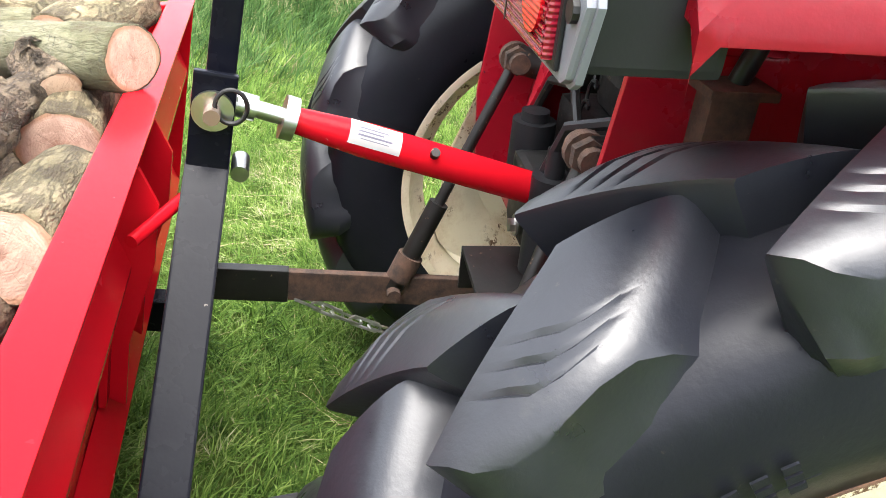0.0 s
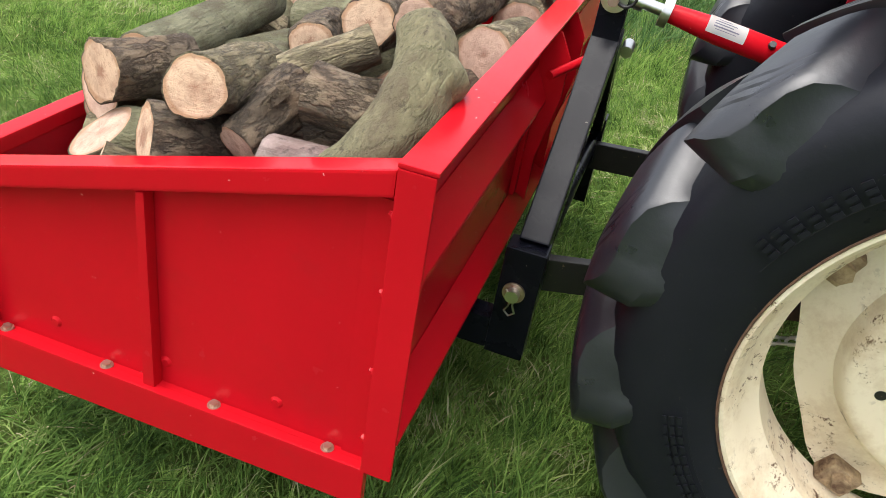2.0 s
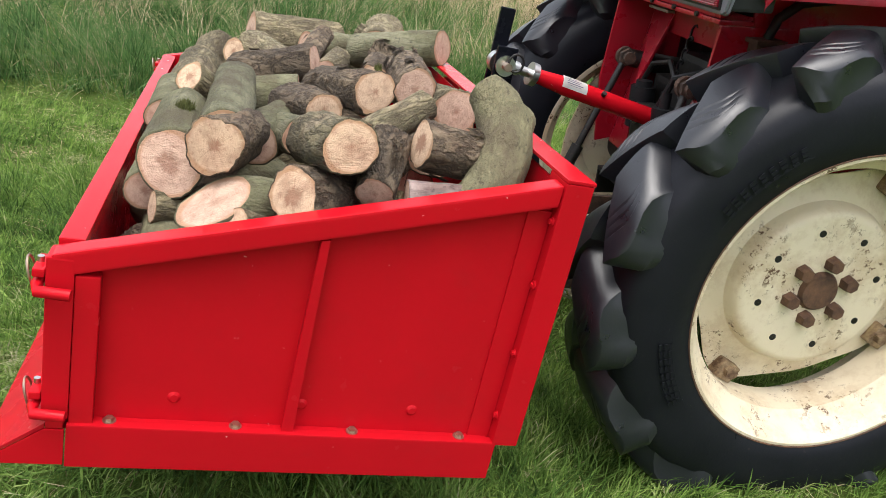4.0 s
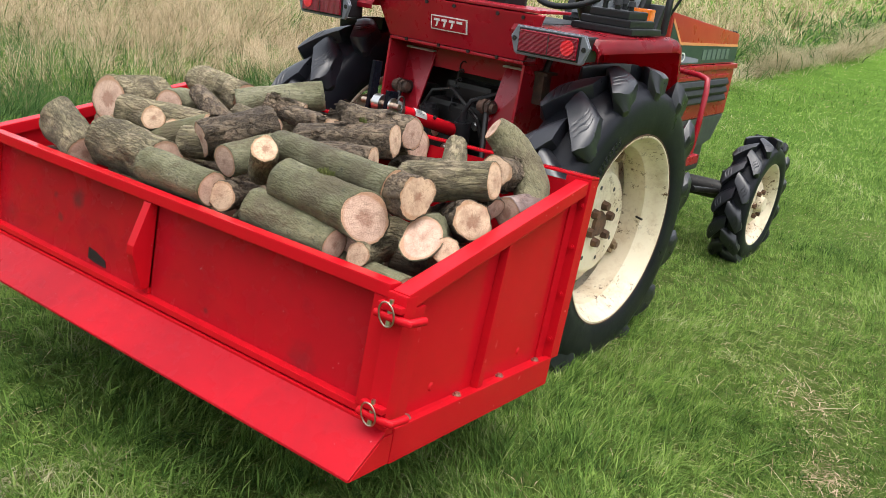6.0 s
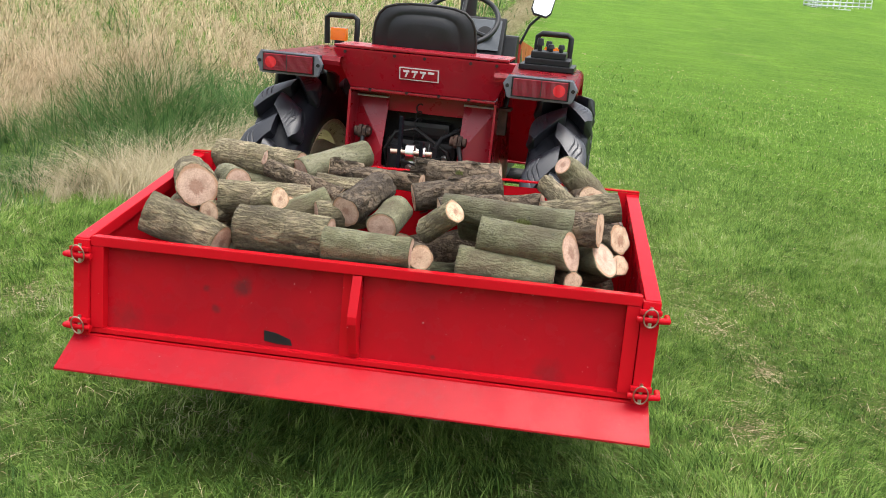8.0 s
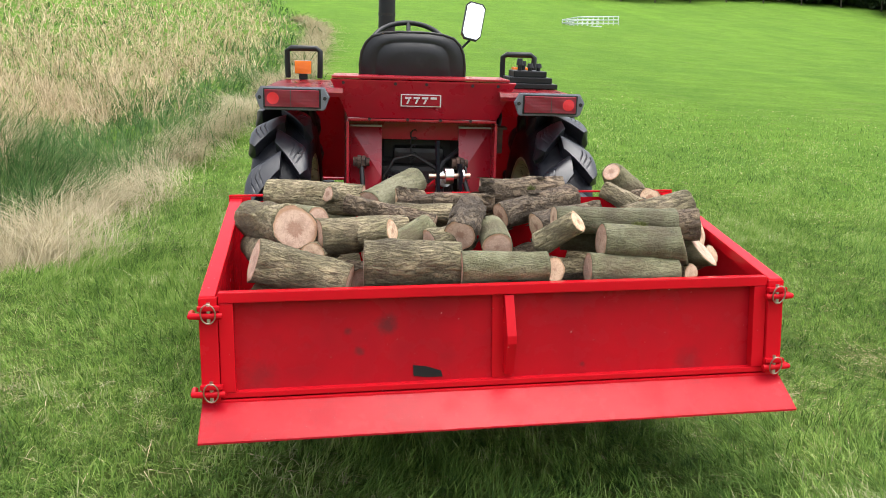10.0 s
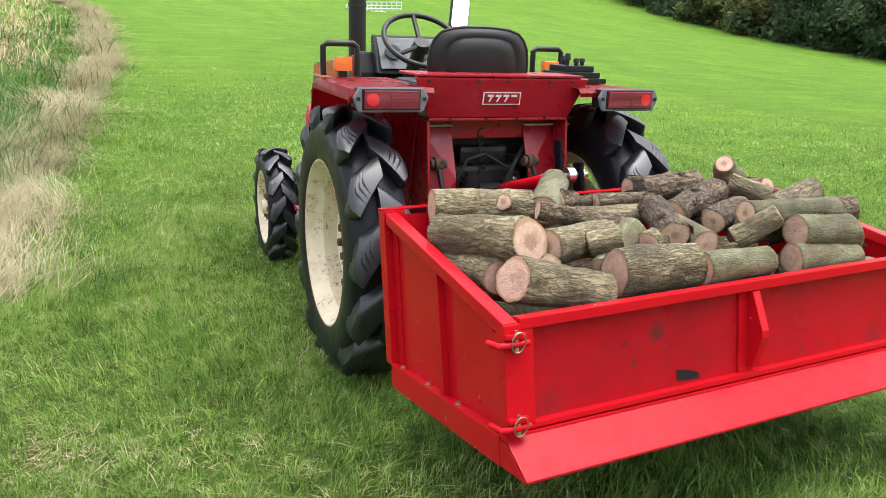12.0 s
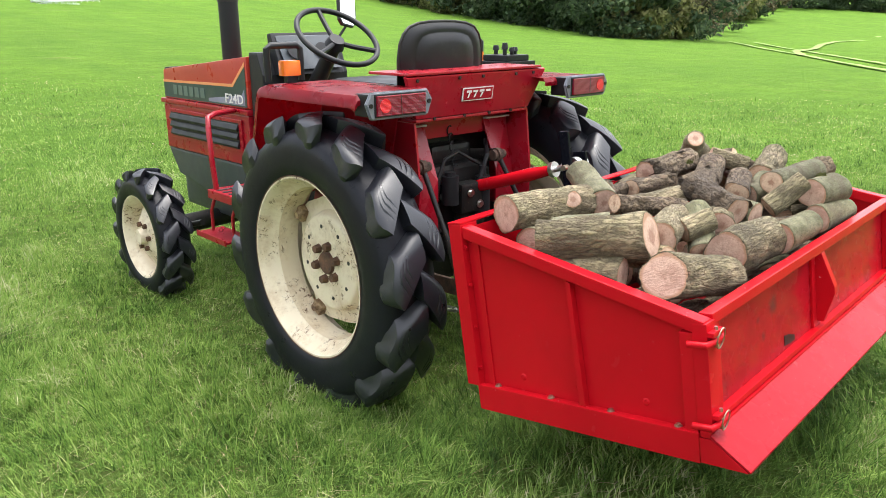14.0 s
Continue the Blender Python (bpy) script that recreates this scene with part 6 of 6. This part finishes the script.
# yellowing uncut grass beside the tractor
x, y = rng.uniform(-3.6, -0.7, 70000), rng.uniform(0.2, 4.2, 70000)
keep = rng.random(len(x)) < 0.3 + 0.8 * patches(x, y, 2.4)
x, y = tufted(x[keep], y[keep], 0.15, 0.7 * rng.random(int(keep.sum())))
blade_field("side_grass", GRASS, "yellow-green grass beside the tractor", np.stack((x, y), 1), 0.05 + 0.06 * patches(x, y, 1.5), 0.0042, (0.3, 2.0), 0.4, rng, 3)

# rough verge: green tussocks, then tall dry grass
x, y, r = around(220000, -2.6, 2.0, 3.0, 60.0, -180, 12)
keep = (x < edge_of(y) - 0.05 + rng.normal(0, 0.25, len(x))) & (rng.random(len(x)) < (0.3 + 0.9 * patches(x, y, 0.9)) * np.where((y + rng.normal(0, 0.7, len(x)) > 1.6 + 1.6 * patches(x, y, 0.4)) & (edge_of(y) - x > 1.5 + 1.2 * patches(x, y, 0.5)), 0.14, 1.0))
x, y, r = x[keep], y[keep], r[keep]
x, y = tufted(x, y, 0.33, 0.8 * rng.random(len(x)) ** 1.2)
blade_field("verge_grass", VERGE_GRASS, "rough grey-green verge grass", np.stack((x, y), 1), 0.18 + 0.34 * patches(x, y, 0.7) ** 1.3, 0.0050 * np.maximum(1, r / 3.0), (0.4, 2.0), 0.6, rng, 3)
x, y, r = around(200000, -4.0, 2.5, 3.2, 75.0, -180, 14)
deep = edge_of(y) - x
keep = rng.random(len(x)) < np.clip((deep - 1.0 + 1.3 * (patches(x, y, 0.6) - 0.5)) * 1.2, 0.0, 1) * np.clip((y - 2.6 + 1.6 * patches(x, y, 0.35)) / 3.6, 0.12, 1)
x, y, r = x[keep], y[keep], r[keep]
x, y = tufted(x, y, 0.42, 0.9 * rng.random(len(x)) ** 0.8)
blade_field("dry_grass", STRAW, "tall dry straw-coloured grass", np.stack((x, y), 1), 0.22 + 0.42 * patches(x, y, 1.4), 0.0042 * np.maximum(1, r / 3.2), (0.4, 2.8), 0.4, rng, 3)
y = 2.6 + 33 * rng.random(24000) ** 2.2
x = edge_of(y) + rng.normal(-0.10, 0.15, len(y)) * (1 + 0.5 * patches(y, y, 0.8))
x, y = tufted(x, y, 0.3, 0.6 * rng.random(len(x)))
blade_field("straw_edge", PALE_STRAW, "flattened straw along the mown edge", np.stack((x, y), 1), 0.24 + 0.26 * patches(x, y, 1.1), 0.0028 * np.maximum(1, y / 4.5), (0.9, 2.6), 0.9, rng, 3)

# ---- far hedge and trees ----
def tree(at, height, width, seed, leaves, label):
    """Tapered trunk with limbs, and a crown of many small leaf sprays in uneven clumps, down to the ground as in a hedge."""
    r = random.Random(seed)
    t = thing("tree", label, "tree", Matrix.Translation(at), group="hedgerow trees")
    bm = bmesh.new()
    add_tube(bm, [(0, 0, -0.3), (0.05, 0, height * 0.2), (0.1, 0.1, height * 0.45), (0.0, 0.1, height * 0.75)], 0.2, 8, radii=[0.22, 0.17, 0.12, 0.04])
    for k in range(8):
        a = r.uniform(0, 6.28)
        z = height * r.uniform(0.12, 0.6)
        add_tube(bm, [(0.05, 0.05, z), (math.cos(a) * width * 0.2, math.sin(a) * width * 0.2, z + height * 0.10), (math.cos(a) * width * 0.40, math.sin(a) * width * 0.40, z + height * 0.2)], 0.08, 6, radii=[0.08, 0.05, 0.015])
    part("trunk", bm, WOODY, t, smooth=True)
    rg = np.random.default_rng(seed)
    spots = []
    for k in range(54):
        z = r.uniform(0.0, 0.95) ** 1.15
        reach = 0.5 * width * (0.55 + 0.45 * math.sin(math.pi * min(1.0, z * 0.8 + 0.18))) * math.sqrt(r.uniform(0.15, 1.0)) * (1.0 - 0.55 * max(0.0, z - 0.6) / 0.4)
        a = r.uniform(0, 6.28)
        spots.append((reach * math.cos(a), reach * math.sin(a), height * z, width * r.uniform(0.09, 0.19)))
    pts = []
    for cx, cy, cz, cr in spots:
        v = rg.normal(size=(118, 3))
        v *= (cr * rg.uniform(0.35, 1.15, 118) / np.linalg.norm(v, axis=1))[:, None]
        pts.append(v * (1.0, 1.0, 0.8) + (cx, cy, cz))
    p = np.concatenate(pts)
    p = p[p[:, 2] > 0.0]
    u, w = rg.normal(size=(len(p), 3)), rg.normal(size=(len(p), 3))
    size = rg.uniform(0.09, 0.23, len(p))[:, None]
    u *= size / np.linalg.norm(u, axis=1)[:, None]
    w *= 0.6 * size / np.linalg.norm(w, axis=1)[:, None]
    verts = np.stack((p - u, p - w, p + u, p + w), 1).reshape(-1, 3)
    me = bpy.data.meshes.new("crown")
    me.from_pydata(verts.tolist(), [], np.arange(len(verts)).reshape(-1, 4).tolist())
    me.materials.append(leaves)
    crown = new("crown", me)
    crown.parent = t
    return t


DARK_TREE = "dark green broadleaf tree in a far hedgerow"
trees = [tree((0, 0, 0), 7.5, 6, 11, LEAVES, DARK_TREE), tree((0, 0, 0), 6.5, 7, 12, LEAVES, DARK_TREE), tree((0, 0, 0), 8, 6, 13, LEAVES, DARK_TREE), tree((0, 0, 0), 4.5, 5, 14, LEAVES_OLIVE, "yellowish olive bush in a far hedgerow"), tree((0, 0, 0), 6, 5, 15, LEAVES_BROWN, "brown autumn tree in a far hedgerow")]
rt = random.Random(3)
first = [True] * 5
HEDGE_AZ, HEDGE_D = (18, 24, 31, 38, 43, 47, 51, 54.5, 58, 60, 62, 64, 66, 68, 70, 73, 93), (68, 72, 83, 91, 74, 65, 60, 55, 49, 47.5, 53, 68, 95, 113, 130, 137, 142)
az, row = 18.0, False
while az < 93:
    row = not row
    d = float(np.interp(az, HEDGE_AZ, HEDGE_D)) + rt.uniform(0.0, 1.2) + (3.0 if row else 0.0)
    x, y = -1.5 + d * math.sin(radians(az)), -1.5 + d * math.cos(radians(az))
    k = rt.choice((0, 1, 2, 0, 1, 2, 3, 4) if az < 50 else (0, 1, 2, 0) if az < 59 else (3, 4, 1, 3, 0, 2))
    m = Matrix.Translation((x, y, ground_z(x, y) - 0.2)) @ Matrix.Rotation(rt.uniform(0, 6.28), 4, "Z") @ Matrix.Scale(rt.uniform(0.8, 1.25), 4)
    if first[k]:
        first[k] = False
        trees[k].matrix_world = m
    else:
        copy_thing(trees[k], m)
    az += math.degrees((1.5 if d < 100 else 3.0) / d)

# field fence in front of the hedge
for k in range(9):
    a = radians(20 + 2.3 * k)
    d = float(np.interp(math.degrees(a), HEDGE_AZ, HEDGE_D)) - 3.0
    x, y = -1.5 + d * math.sin(a), -1.5 + d * math.cos(a)
    solid("fence_post", rod((0, 0, -0.3), (0, 0, 1.2), 0.07, 0.06, 8), WOODY, "weathered wooden fence post at the field edge", "fence post", Matrix.Translation((x, y, ground_z(x, y))), group="field fence posts")

# ---- pale vehicle tracks across the far field ----
def track(points, width):
    bm = bmesh.new()
    prev = None
    dense = []
    for (x0, y0), (x1, y1) in zip(points, points[1:]):
        dense += [(x0 + (x1 - x0) * k / 12, y0 + (y1 - y0) * k / 12) for k in range(12)]
    for (x, y), (xn, yn) in zip(dense, dense[1:]):
        d = Vector((xn - x, yn - y, 0)).normalized()
        o = Vector((-d.y, d.x, 0)) * width * rt.uniform(0.4, 0.6)
        row = [bm.verts.new((x + q.x, y + q.y, ground_z(x + q.x, y + q.y) + 0.06)) for q in (o, -o)]
        if prev:
            bm.faces.new((prev[0], prev[1], row[1], row[0]))
        prev = row
    solid("track", bm, TRACK, "pale worn vehicle track in the far grass", "track", kind="structure", smooth="all")


track([(46.7, 20.6), (40.3, 16.1), (34.8, 12.1), (29.4, 8.65), (25.9, 6.45), (20.0, 2.6)], 0.30)
track([(48.2, 19.6), (41.6, 14.9), (35.8, 10.8), (30.2, 7.3), (26.6, 5.1), (20.6, 1.2)], 0.30)
track([(34.8, 12.1), (39.0, 13.9), (44.7, 14.9), (54.0, 17.5), (63.7, 19.6), (84.5, 21.4)], 0.40)

# ---- galvanised hurdles lying far out in the field ----
fx, fy = 14.1, 40.5
FM = Matrix.Translation((fx, fy, ground_z(fx, fy) + 0.02)) @ Matrix.Rotation(radians(-14), 4, "Z") @ Matrix.Diagonal((0.8, 0.8, 0.9, 1))
far_frame = thing("metal_frame", "galvanised steel hurdle frame lying far out on the grass", "metal frame", FM)
for z in (0.10, 0.30, 0.50):
    part("rail", rod((-0.6, -0.5, z), (2.2, -0.35, z), 0.035), GALV, far_frame)
    part("rail", rod((-0.6, -0.5, z), (-1.6, 0.5, z), 0.035), GALV, far_frame)
    part("rail", rod((-1.6, 0.5, z), (1.2, 0.9, z), 0.035), GALV, far_frame)
for k in range(9):
    part("upright", rod((-0.6 + 0.35 * k, -0.5 + 0.019 * k, 0.0), (-0.6 + 0.35 * k, -0.5 + 0.019 * k, 0.54), 0.03), GALV, far_frame)
for k in range(1, 5):
    part("upright", rod((-0.6 - 0.25 * k, -0.5 + 0.25 * k, 0.0), (-0.6 - 0.25 * k, -0.5 + 0.25 * k, 0.54), 0.03), GALV, far_frame)
for k in range(1, 8):
    part("upright", rod((-1.6 + 0.35 * k, 0.5 + 0.05 * k, 0.0), (-1.6 + 0.35 * k, 0.5 + 0.05 * k, 0.54), 0.03), GALV, far_frame)
